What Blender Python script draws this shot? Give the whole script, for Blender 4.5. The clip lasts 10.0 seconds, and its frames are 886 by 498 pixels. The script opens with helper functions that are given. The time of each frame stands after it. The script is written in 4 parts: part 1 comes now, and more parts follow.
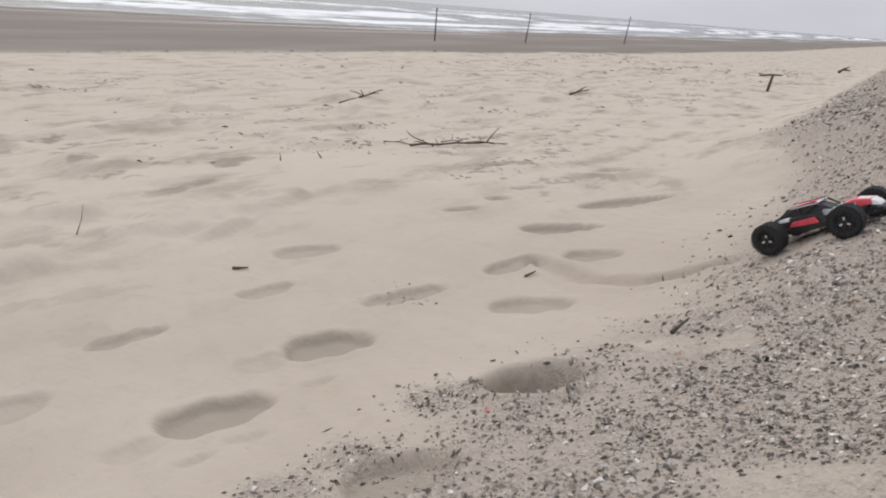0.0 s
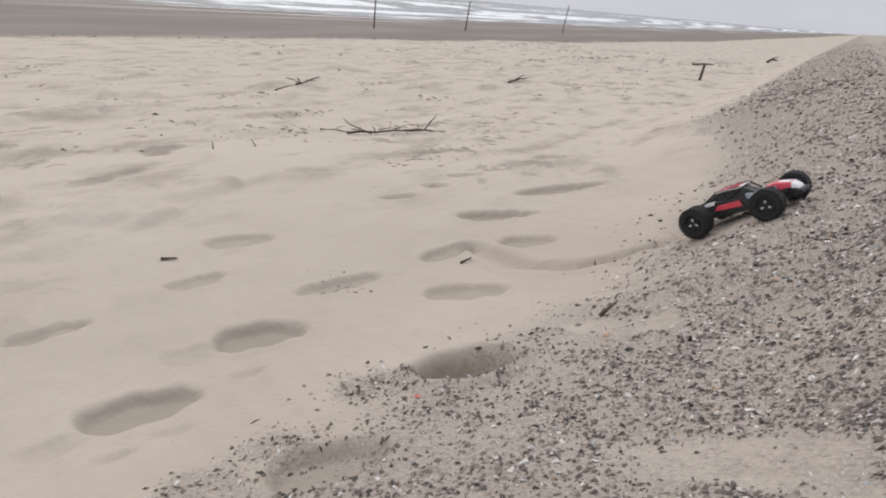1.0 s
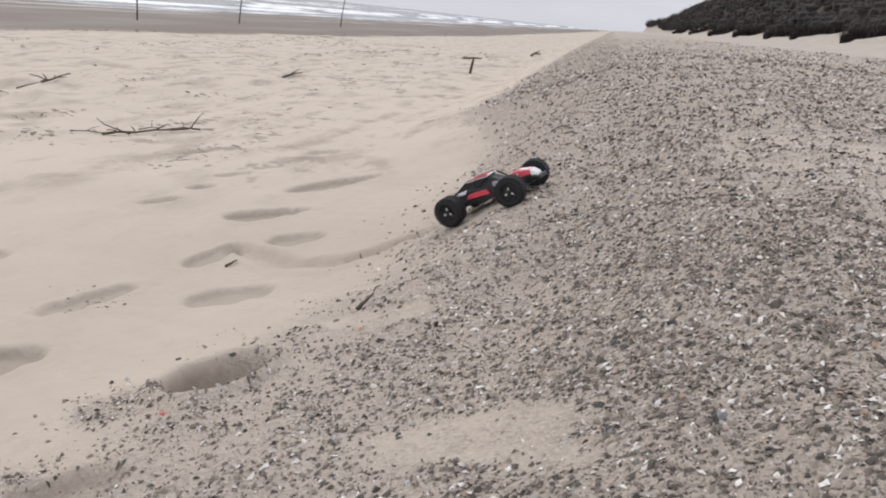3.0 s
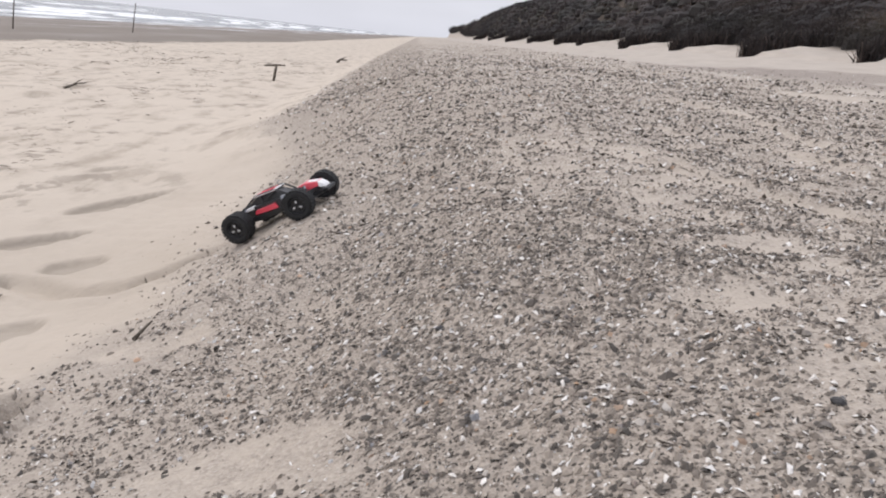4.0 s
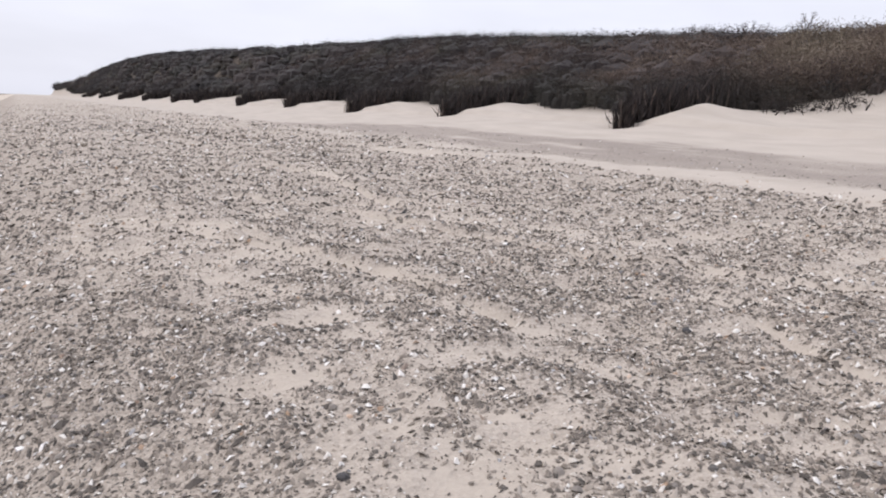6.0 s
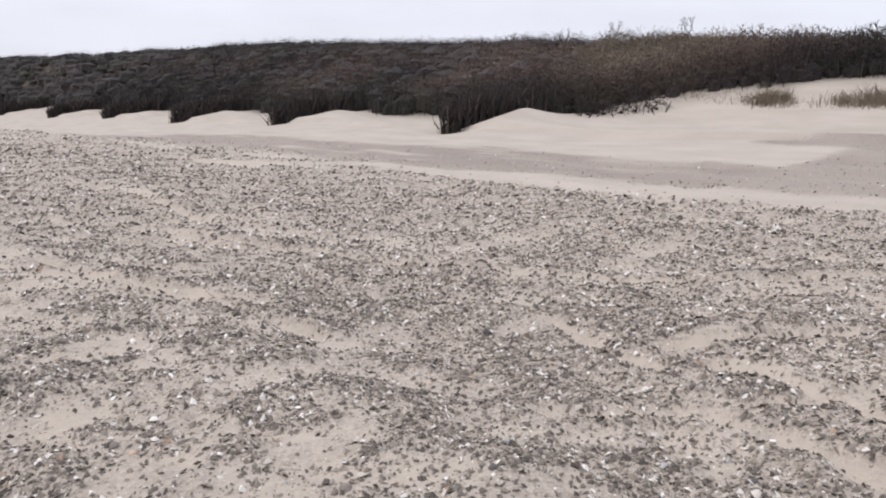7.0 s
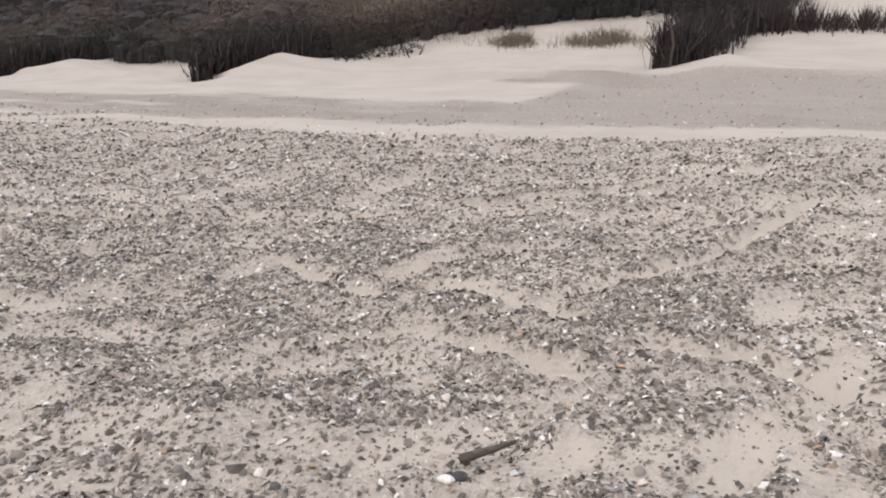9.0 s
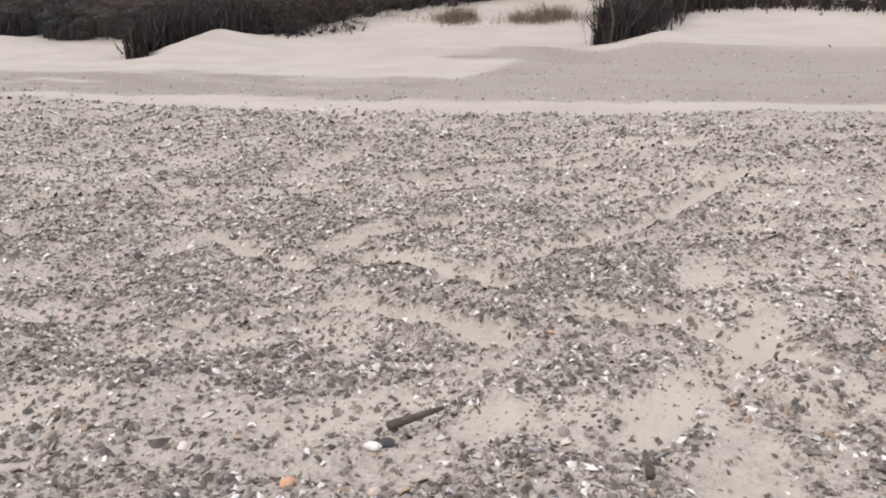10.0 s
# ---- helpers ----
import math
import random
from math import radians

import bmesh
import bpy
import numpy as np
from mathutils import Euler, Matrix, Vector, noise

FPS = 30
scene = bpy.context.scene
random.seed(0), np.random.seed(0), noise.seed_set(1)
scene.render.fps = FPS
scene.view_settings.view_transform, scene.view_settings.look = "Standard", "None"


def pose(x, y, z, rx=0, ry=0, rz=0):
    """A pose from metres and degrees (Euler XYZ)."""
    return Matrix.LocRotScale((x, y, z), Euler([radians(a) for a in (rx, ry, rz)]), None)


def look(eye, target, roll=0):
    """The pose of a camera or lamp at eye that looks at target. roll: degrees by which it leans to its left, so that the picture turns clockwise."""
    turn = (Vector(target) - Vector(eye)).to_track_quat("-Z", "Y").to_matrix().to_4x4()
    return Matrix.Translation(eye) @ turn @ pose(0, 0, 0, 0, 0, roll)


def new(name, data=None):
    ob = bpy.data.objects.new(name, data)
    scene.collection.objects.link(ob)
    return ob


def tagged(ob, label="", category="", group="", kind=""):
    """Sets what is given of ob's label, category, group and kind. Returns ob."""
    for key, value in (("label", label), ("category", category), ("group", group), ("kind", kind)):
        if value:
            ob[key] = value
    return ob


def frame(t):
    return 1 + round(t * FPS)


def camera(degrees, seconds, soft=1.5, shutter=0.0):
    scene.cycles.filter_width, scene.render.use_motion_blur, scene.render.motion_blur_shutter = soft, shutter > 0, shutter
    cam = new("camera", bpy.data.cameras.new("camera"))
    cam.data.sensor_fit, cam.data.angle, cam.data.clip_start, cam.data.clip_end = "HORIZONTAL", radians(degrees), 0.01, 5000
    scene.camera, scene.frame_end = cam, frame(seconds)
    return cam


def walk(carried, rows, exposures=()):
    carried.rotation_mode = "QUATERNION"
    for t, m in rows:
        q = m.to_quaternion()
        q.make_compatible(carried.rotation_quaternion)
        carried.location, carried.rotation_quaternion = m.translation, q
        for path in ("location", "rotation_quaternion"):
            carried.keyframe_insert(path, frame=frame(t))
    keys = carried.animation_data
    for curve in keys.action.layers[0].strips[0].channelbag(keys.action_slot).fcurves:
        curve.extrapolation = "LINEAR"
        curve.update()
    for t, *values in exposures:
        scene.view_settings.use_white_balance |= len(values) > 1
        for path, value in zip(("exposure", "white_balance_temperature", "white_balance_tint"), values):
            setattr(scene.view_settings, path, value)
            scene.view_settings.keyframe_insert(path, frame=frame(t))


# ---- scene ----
cam = camera(61.1, 10.0, soft=2.0)
# seconds, place in metres, turn in degrees
ROWS = [
    (0.0, -0.000, 0.000, 1.396, 71.92, -4.28, 32.71),
    (0.5, 0.011, 0.020, 1.389, 71.71, -4.67, 30.51),
    (1.0, 0.031, 0.031, 1.387, 71.42, -4.93, 28.37),
    (1.5, 0.052, 0.041, 1.389, 71.34, -5.31, 25.46),
    (2.0, 0.079, 0.051, 1.393, 71.50, -5.89, 22.13),
    (3.5, 0.221, 0.091, 1.428, 73.28, -5.96, 5.64),
    (4.0, 0.285, 0.095, 1.450, 74.39, -6.18, -1.80),
    (4.5, 0.345, 0.090, 1.478, 75.72, -5.98, -8.31),
    (5.0, 0.406, 0.079, 1.508, 77.42, -5.66, -14.64),
    (5.5, 0.467, 0.066, 1.539, 79.41, -5.26, -21.93),
    (7.0, 0.630, -0.031, 1.598, 82.19, -3.22, -41.22),
    (7.5, 0.668, -0.074, 1.596, 81.67, -2.76, -45.79),
    (8.0, 0.705, -0.106, 1.586, 81.29, -2.41, -51.07),
    (8.5, 0.733, -0.133, 1.574, 80.09, -1.93, -55.09),
    (9.0, 0.755, -0.157, 1.562, 79.08, -1.42, -58.14),
    (9.5, 0.767, -0.177, 1.551, 78.39, -1.24, -60.16),
    (10.0, 0.774, -0.193, 1.543, 77.63, -1.25, -62.07),
]
walk(cam, [(t, pose(x, y, z, rx, ry, rz)) for t, x, y, z, rx, ry, rz in ROWS],
     [(0.0, -0.15, 6500, 10), (2.0, -0.13, 6500, 10), (3.5, 0.08, 6450, 11), (4.5, 0.2, 6400, 12), (5.5, 0.32, 6350, 13), (7.0, 0.22, 6400, 12), (8.0, 0.16, 6430, 11), (8.5, 0.21, 6430, 11),
      (9.0, 0.26, 6450, 11), (10.0, 0.33, 6450, 11)])

# ---------------------------------------------------------------- light
world = bpy.data.worlds.new("overcast_sky")
scene.world = world
world.use_nodes = True
wn, wl = world.node_tree.nodes, world.node_tree.links
bg = wn["Background"]
sky = wn.new("ShaderNodeTexSky")
sky.sky_type, sky.sun_disc = "NISHITA", False
sky.sun_elevation, sky.sun_rotation = radians(38), radians(-60)
sky.air_density, sky.dust_density = 1.0, 4.0
cloud = wn.new("ShaderNodeMix")
cloud.data_type = "RGBA"
cloud.inputs["Factor"].default_value = 0.86
cloud.inputs["B"].default_value = (9.0, 9.15, 9.95, 1)
wl.new(sky.outputs[0], cloud.inputs["A"])
# an overcast sky is brighter overhead than at the horizon
where = wn.new("ShaderNodeTexCoord")
split = wn.new("ShaderNodeSeparateXYZ")
grade = wn.new("ShaderNodeMapRange")
grade.inputs["From Min"].default_value, grade.inputs["From Max"].default_value = 0.0, 0.7
grade.inputs["To Min"].default_value, grade.inputs["To Max"].default_value = 0.82, 1.24
scale = wn.new("ShaderNodeVectorMath")
scale.operation = "SCALE"
wl.new(where.outputs["Generated"], split.inputs[0])
wl.new(split.outputs["Z"], grade.inputs["Value"])
wl.new(cloud.outputs["Result"], scale.inputs[0])
bank = wn.new("ShaderNodeTexNoise")
bank.inputs["Scale"].default_value, bank.inputs["Detail"].default_value = 2.6, 5.0
stretch = wn.new("ShaderNodeMapping")
stretch.inputs["Scale"].default_value = (1.0, 1.0, 4.0)
wl.new(where.outputs["Generated"], stretch.inputs["Vector"])
wl.new(stretch.outputs[0], bank.inputs["Vector"])
veil = wn.new("ShaderNodeMapRange")
veil.inputs["From Min"].default_value, veil.inputs["From Max"].default_value = 0.3, 0.7
veil.inputs["To Min"].default_value, veil.inputs["To Max"].default_value = 0.93, 1.08
wl.new(bank.outputs["Fac"], veil.inputs["Value"])
both = wn.new("ShaderNodeMath")
both.operation = "MULTIPLY"
wl.new(grade.outputs["Result"], both.inputs[0])
wl.new(veil.outputs["Result"], both.inputs[1])
wl.new(both.outputs[0], scale.inputs["Scale"])
wl.new(scale.outputs[0], bg.inputs["Color"])
bg.inputs["Strength"].default_value = 0.1
sun = new("sun", bpy.data.lights.new("sun", "SUN"))
sun.data.energy, sun.data.angle, sun.data.color = 0.9, radians(25), (1.0, 0.96, 0.9)
sun.matrix_world = look((0, 0, 30), (17, -14, 0))


# ---------------------------------------------------------------- materials
class Nodes:
    """A small helper for building one node material."""

    def __init__(self, name):
        self.mat = bpy.data.materials.new(name)
        self.mat.use_nodes = True
        self.tree = self.mat.node_tree
        self.bsdf = self.tree.nodes["Principled BSDF"]

    def node(self, kind, **inputs):
        n = self.tree.nodes.new(kind)
        for key, value in inputs.items():
            self.set(n.inputs[key.replace("_", " ")], value)
        return n

    def set(self, socket, value):
        if isinstance(value, bpy.types.NodeSocket):
            self.tree.links.new(value, socket)
        else:
            socket.default_value = value

    def noise(self, scale, detail=4.0, vector=None, rough=0.55):
        n = self.node("ShaderNodeTexNoise", Scale=scale, Detail=detail, Roughness=rough)
        self.set(n.inputs["Vector"], vector if vector is not None else self.place())
        return n.outputs["Fac"]

    def place(self, stretch=(1, 1, 1)):
        g = self.node("ShaderNodeTexCoord")
        m = self.node("ShaderNodeMapping")
        self.set(m.inputs["Vector"], g.outputs["Object"])
        m.inputs["Scale"].default_value = stretch
        return m.outputs[0]

    def ramp(self, fac, stops):
        r = self.node("ShaderNodeValToRGB", Fac=fac)
        e = r.color_ramp.elements
        while len(e) < len(stops):
            e.new(0.5)
        for k, (at, c) in enumerate(stops):
            e[k].position = at
            e[k].color = (c, c, c, 1) if isinstance(c, (int, float)) else (*c, 1)
        return r.outputs["Color"]

    def mix(self, fac, a, b, blend="MIX"):
        m = self.node("ShaderNodeMix")
        m.data_type, m.blend_type = "RGBA", blend
        self.set(m.inputs["Factor"], fac)
        for s, v in ((m.inputs["A"], a), (m.inputs["B"], b)):
            self.set(s, (*v, 1) if isinstance(v, tuple) and len(v) == 3 else v)
        return m.outputs["Result"]

    def math(self, op, a, b=0.0):
        m = self.node("ShaderNodeMath")
        m.operation = op
        self.set(m.inputs[0], a)
        self.set(m.inputs[1], b)
        return m.outputs[0]

    def attr(self, name):
        a = self.node("ShaderNodeAttribute")
        a.attribute_name = name
        return a.outputs["Fac"]

    def bump(self, height, strength=0.4, distance=0.01, normal=None):
        b = self.node("ShaderNodeBump", Height=height, Strength=strength, Distance=distance)
        if normal is not None:
            self.set(b.inputs["Normal"], normal)
        return b.outputs[0]

    def done(self, color, rough, normal=None, metal=0.0, **more):
        self.set(self.bsdf.inputs["Base Color"], (*color, 1) if isinstance(color, tuple) else color)
        self.set(self.bsdf.inputs["Roughness"], rough)
        self.set(self.bsdf.inputs["Metallic"], metal)
        if normal is not None:
            self.set(self.bsdf.inputs["Normal"], normal)
        for key, value in more.items():
            self.set(self.bsdf.inputs[key.replace("_", " ")], value)
        return self.mat


def beach_material():
    n = Nodes("beach")
    shell, wet, veg = n.attr("shell"), n.attr("wet"), n.attr("veg")
    grain = n.noise(420, 2)
    fleck = n.noise(17, 6, n.place((1.0, 0.7, 1)), 0.65)
    patch = n.noise(1.3, 5)
    drift = n.noise(2.2, 5, n.place((1.6, 0.35, 1)))
    sand = n.mix(n.ramp(patch, [(0.3, 0), (0.7, 1)]), (0.468, 0.402, 0.328), (0.537, 0.468, 0.390))
    sand = n.mix(n.math("MULTIPLY", grain, 0.35), sand, (0.33, 0.28, 0.23))
    sand = n.mix(n.ramp(fleck, [(0.52, 0), (0.68, 0.22)]), sand, (0.36, 0.305, 0.25))
    # the sand is mixed paler further out on the open beach
    paler = n.attr("paler")
    sand = n.mix(n.math("MULTIPLY", paler, 0.5), sand, (0.60, 0.525, 0.438))
    mottle = n.noise(1.7, 6, n.place((1.5, 0.6, 1)), 0.62)
    sand = n.mix(n.math("MULTIPLY", paler, n.ramp(mottle, [(0.50, 0), (0.66, 0.75)])), sand, (0.33, 0.278, 0.222))
    sand = n.mix(n.attr("upper"), sand, n.mix(n.ramp(n.noise(2.4, 5, n.place((1.5, 0.6, 1))), [(0.35, 0), (0.65, 1)]), (0.405, 0.356, 0.305), (0.46, 0.407, 0.351)))
    # crushed shell between the larger pieces
    bits = n.node("ShaderNodeTexVoronoi", Scale=95.0, Vector=n.place())
    fine = n.node("ShaderNodeTexVoronoi", Scale=210.0, Vector=n.place())
    grit = n.ramp(bits.outputs["Color"], [(0.0, (0.12, 0.105, 0.092)), (0.25, (0.29, 0.25, 0.212)), (0.62, (0.41, 0.355, 0.30)), (0.93, (0.53, 0.47, 0.41)), (1.0, (0.75, 0.71, 0.66))])
    grit2 = n.ramp(fine.outputs["Color"], [(0.0, (0.20, 0.172, 0.148)), (0.5, (0.39, 0.338, 0.287)), (1.0, (0.55, 0.49, 0.43))])
    grit = n.mix(0.45, grit, grit2)
    grit = n.mix(n.math("MULTIPLY", n.attr("pack"), 0.18), grit, n.mix(n.noise(55, 4), (0.165, 0.138, 0.113), (0.35, 0.297, 0.245)))
    cover = n.math("MULTIPLY", shell, n.ramp(drift, [(0.30, 0.5), (0.55, 1.0)]))
    cover = n.ramp(n.math("ADD", cover, n.math("MULTIPLY", n.math("SUBTRACT", n.noise(26, 4), 0.5), 0.9)), [(0.14, 0), (0.66, 0.62)])
    # small crusts of darker, wind-scoured sand
    crust = n.math("MULTIPLY", n.ramp(n.noise(4.2, 5, n.place((1.0, 0.55, 1)), 0.6), [(0.555, 0), (0.62, 0.8)]), n.ramp(n.noise(0.45, 3), [(0.46, 0), (0.58, 1)]))
    crust = n.math("MULTIPLY", crust, paler)
    sand = n.mix(crust, sand, (0.27, 0.228, 0.185))
    # the sand inside the old prints is mixed darker
    sand = n.mix(n.math("MULTIPLY", n.attr("dark_sand"), 0.62), sand, (0.27, 0.232, 0.188))
    sand = n.mix(n.math("MULTIPLY", n.attr("silt"), 0.5), sand, n.mix(fleck, (0.27, 0.232, 0.195), (0.385, 0.335, 0.283)))
    land = n.mix(cover, sand, grit)
    land = n.mix(n.math("MULTIPLY", n.attr("grey"), 0.85), land, n.mix(n.noise(3.0, 6, n.place((2.2, 0.5, 1)), 0.65), (0.240, 0.204, 0.178), (0.335, 0.288, 0.250)))
    flat = n.noise(0.3, 5, n.place((1.0, 0.22, 1)))
    dark_sand = n.mix(n.ramp(flat, [(0.35, 0), (0.65, 1)]), (0.203, 0.172, 0.144), (0.216, 0.183, 0.154))
    land = n.mix(wet, land, dark_sand)
    soil = n.mix(n.ramp(n.noise(1.7, 6), [(0.35, 0), (0.65, 1)]), (0.035, 0.028, 0.022), (0.085, 0.066, 0.048))
    land = n.mix(veg, land, soil)
    pools = n.math("MULTIPLY", n.attr("pool"), n.ramp(n.noise(0.22, 5, n.place((1.3, 0.2, 1)), 0.6), [(0.50, 0), (0.58, 1)]))
    rough = n.mix(pools, n.mix(wet, (0.95, 0.95, 0.95), n.ramp(flat, [(0.46, 0.85), (0.66, 0.6)])), (0.12, 0.12, 0.12))
    fine_relief = n.bump(n.noise(300, 3), 0.25, 0.002)
    ripple = n.bump(n.noise(9, 5, n.place((1.0, 2.2, 1)), 0.62), 0.5, 0.022, fine_relief)
    lumps = n.bump(n.noise(48, 4), n.math("MULTIPLY", cover, 0.8), 0.02, ripple)
    lumps = n.bump(bits.outputs["Distance"], n.math("MULTIPLY", cover, 0.9), 0.010, lumps)
    return n.done(land, rough, lumps, Specular_IOR_Level=0.25)


def shell_material():
    n = Nodes("shell_grit")
    r = n.node("ShaderNodeNewGeometry").outputs["Random Per Island"]
    c = n.ramp(r, [(0.0, (0.028, 0.024, 0.020)), (0.12, (0.070, 0.058, 0.048)), (0.32, (0.135, 0.112, 0.091)), (0.54, (0.225, 0.187, 0.152)), (0.74, (0.335, 0.284, 0.232)),
                   (0.86, (0.46, 0.40, 0.335)), (0.92, (0.74, 0.70, 0.645)), (0.965, (0.90, 0.87, 0.83)), (0.985, (0.13, 0.135, 0.15)), (1.0, (0.42, 0.27, 0.16))])
    c = n.mix(n.math("MULTIPLY", n.noise(160, 3), 0.25), c, (0.30, 0.265, 0.225))
    return n.done(c, 0.7, n.bump(n.noise(240, 2), 0.3, 0.002))


def piece_material():
    n = Nodes("shell_piece")
    r = n.node("ShaderNodeObjectInfo").outputs["Random"]
    c = n.ramp(r, [(0.0, (0.05, 0.047, 0.047)), (0.2, (0.12, 0.105, 0.092)), (0.45, (0.26, 0.225, 0.19)), (0.65, (0.42, 0.375, 0.32)),
                   (0.8, (0.62, 0.57, 0.50)), (0.92, (0.80, 0.77, 0.72)), (1.0, (0.50, 0.30, 0.17))])
    rings = n.node("ShaderNodeTexWave", Scale=60.0, Distortion=3.0, Vector=n.place())
    c = n.mix(n.math("MULTIPLY", rings.outputs["Fac"], 0.25), c, (0.22, 0.19, 0.16))
    return n.done(c, 0.55, n.bump(rings.outputs["Fac"], 0.2, 0.001))


def plain_material(name, dark, light, rough, scale=40.0, metal=0.0, stretch=(1, 1, 1), relief=0.2):
    n = Nodes(name)
    f = n.noise(scale, 5, n.place(stretch))
    return n.done(n.mix(n.ramp(f, [(0.3, 0), (0.7, 1)]), dark, light), rough, n.bump(f, relief, 0.004), metal)


def brush_material():
    n = Nodes("winter_brush")
    r = n.node("ShaderNodeNewGeometry").outputs["Random Per Island"]
    tone = n.attr("tone")
    brown = n.ramp(tone, [(0.0, (0.014, 0.012, 0.012)), (0.25, (0.042, 0.031, 0.028)), (0.5, (0.112, 0.080, 0.064)), (0.7, (0.170, 0.125, 0.096)), (0.85, (0.22, 0.178, 0.138)), (1.0, (0.34, 0.28, 0.215))])
    olive = n.ramp(tone, [(0.0, (0.013, 0.013, 0.009)), (0.3, (0.038, 0.034, 0.021)), (0.6, (0.085, 0.073, 0.043)), (1.0, (0.20, 0.165, 0.11))])
    c = n.mix(n.ramp(n.noise(0.55, 4, n.place((1, 0.6, 1))), [(0.50, 0), (0.64, 0.7)]), brown, olive)
    c = n.mix(n.math("MULTIPLY", r, 0.22), c, n.mix(0.5, c, (0.010, 0.008, 0.008)))
    return n.done(c, 0.9)


def sea_material():
    n = Nodes("sea_water")
    foam = n.attr("foam")
    streak = n.noise(0.9, 6, n.place((0.8, 0.18, 1)), 0.65)
    f = n.ramp(n.math("ADD", foam, n.math("MULTIPLY", n.math("SUBTRACT", streak, 0.5), 1.5)), [(0.54, 0), (0.92, 1)])
    c = n.mix(f, n.mix(n.noise(0.05, 3), (0.10, 0.108, 0.108), (0.15, 0.155, 0.15)), (0.85, 0.86, 0.86))
    chop = n.bump(n.noise(1.4, 5, n.place((1, 0.4, 1))), 0.5, 0.25)
    return n.done(c, n.mix(f, (0.22, 0.22, 0.22), (0.9, 0.9, 0.9)), chop)


BEACH, GRIT, PIECE, BRUSH, SEA = beach_material(), shell_material(), piece_material(), brush_material(), sea_material()
DRIFTWOOD = plain_material("driftwood", (0.045, 0.036, 0.028), (0.13, 0.105, 0.08), 0.85, 60, stretch=(1, 1, 6))
POLE = plain_material("dark_timber", (0.05, 0.038, 0.032), (0.10, 0.075, 0.06), 0.85, 20)
RUBBER = plain_material("black_rubber", (0.010, 0.010, 0.011), (0.022, 0.022, 0.022), 0.8, 90)
BLACK = plain_material("black_plastic", (0.012, 0.012, 0.013), (0.03, 0.03, 0.032), 0.45, 60)
RED = plain_material("coral_red_paint", (0.60, 0.050, 0.075), (0.68, 0.065, 0.095), 0.35, 25, relief=0.03)
WHITE = plain_material("white_paint", (0.68, 0.67, 0.66), (0.80, 0.80, 0.79), 0.4, 25, relief=0.03)
STEEL = plain_material("grey_metal", (0.22, 0.23, 0.25), (0.36, 0.37, 0.39), 0.35, 60, metal=0.8)
WRACK = plain_material("wrack", (0.155, 0.128, 0.10), (0.30, 0.252, 0.20), 0.9, 30)
PEBBLE = plain_material("pebble", (0.040, 0.033, 0.028), (0.105, 0.085, 0.068), 0.7, 25)
GRASS = plain_material("dry_grass", (0.15, 0.118, 0.086), (0.25, 0.20, 0.15), 0.9, 8)
PINK = plain_material("pink_plastic", (0.62, 0.16, 0.13), (0.72, 0.22, 0.18), 0.6, 80)


# ---------------------------------------------------------------- meshes
def mesh_from(name, verts, faces, material, smooth=False):
    me = bpy.data.meshes.new(name)
    me.from_pydata([tuple(v) for v in verts], [], [tuple(f) for f in faces])
    me.materials.append(material)
    if smooth:
        me.polygons.foreach_set("use_smooth", [True] * len(me.polygons))
    me.update()
    return me


def quick_mesh(name, verts, faces, material, smooth=False):
    """A large mesh from numpy arrays; all faces have the same number of corners."""
    me = bpy.data.meshes.new(name)
    k = faces.shape[1]
    me.vertices.add(len(verts))
    me.vertices.foreach_set("co", np.ascontiguousarray(verts, dtype=np.float32).ravel())
    me.loops.add(faces.size)
    me.loops.foreach_set("vertex_index", np.ascontiguousarray(faces, dtype=np.int32).ravel())
    me.polygons.add(len(faces))
    me.polygons.foreach_set("loop_start", np.arange(0, faces.size, k, dtype=np.int32))
    me.polygons.foreach_set("use_smooth", np.full(len(faces), smooth))
    me.materials.append(material)
    me.update(calc_edges=True)
    return me


def part(name, bm, material, parent, label=""):
    """Links a bmesh as one mesh object under a thing or under a part."""
    me = bpy.data.meshes.new(name)
    bm.to_mesh(me)
    bm.free()
    me.materials.append(material)
    ob = new(name, me)
    ob.parent = parent
    return tagged(ob, label)


def value_noise(x, y, seed):
    """Smooth noise from 0 to 1 on a lattice of whole numbers."""
    xi, yi = np.floor(x).astype(np.int64), np.floor(y).astype(np.int64)
    fx, fy = x - xi, y - yi
    fx, fy = fx * fx * (3 - 2 * fx), fy * fy * (3 - 2 * fy)

    def h(a, b):
        v = np.sin(a * 127.1 + b * 311.7 + seed * 74.7) * 43758.5453
        return v - np.floor(v)

    return (h(xi, yi) * (1 - fx) + h(xi + 1, yi) * fx) * (1 - fy) + (h(xi, yi + 1) * (1 - fx) + h(xi + 1, yi + 1) * fx) * fy


def fractal(x, y, seed, octaves=4):
    total, size, weight = 0.0, 0.0, 1.0
    for k in range(octaves):
        total = total + weight * value_noise(x * 2 ** k, y * 2 ** k, seed + k)
        size += weight
        weight *= 0.5
    return total / size


def smooth_step(a, b, x):
    f = np.clip((x - a) / (b - a), 0, 1)
    return f * f * (3 - 2 * f)


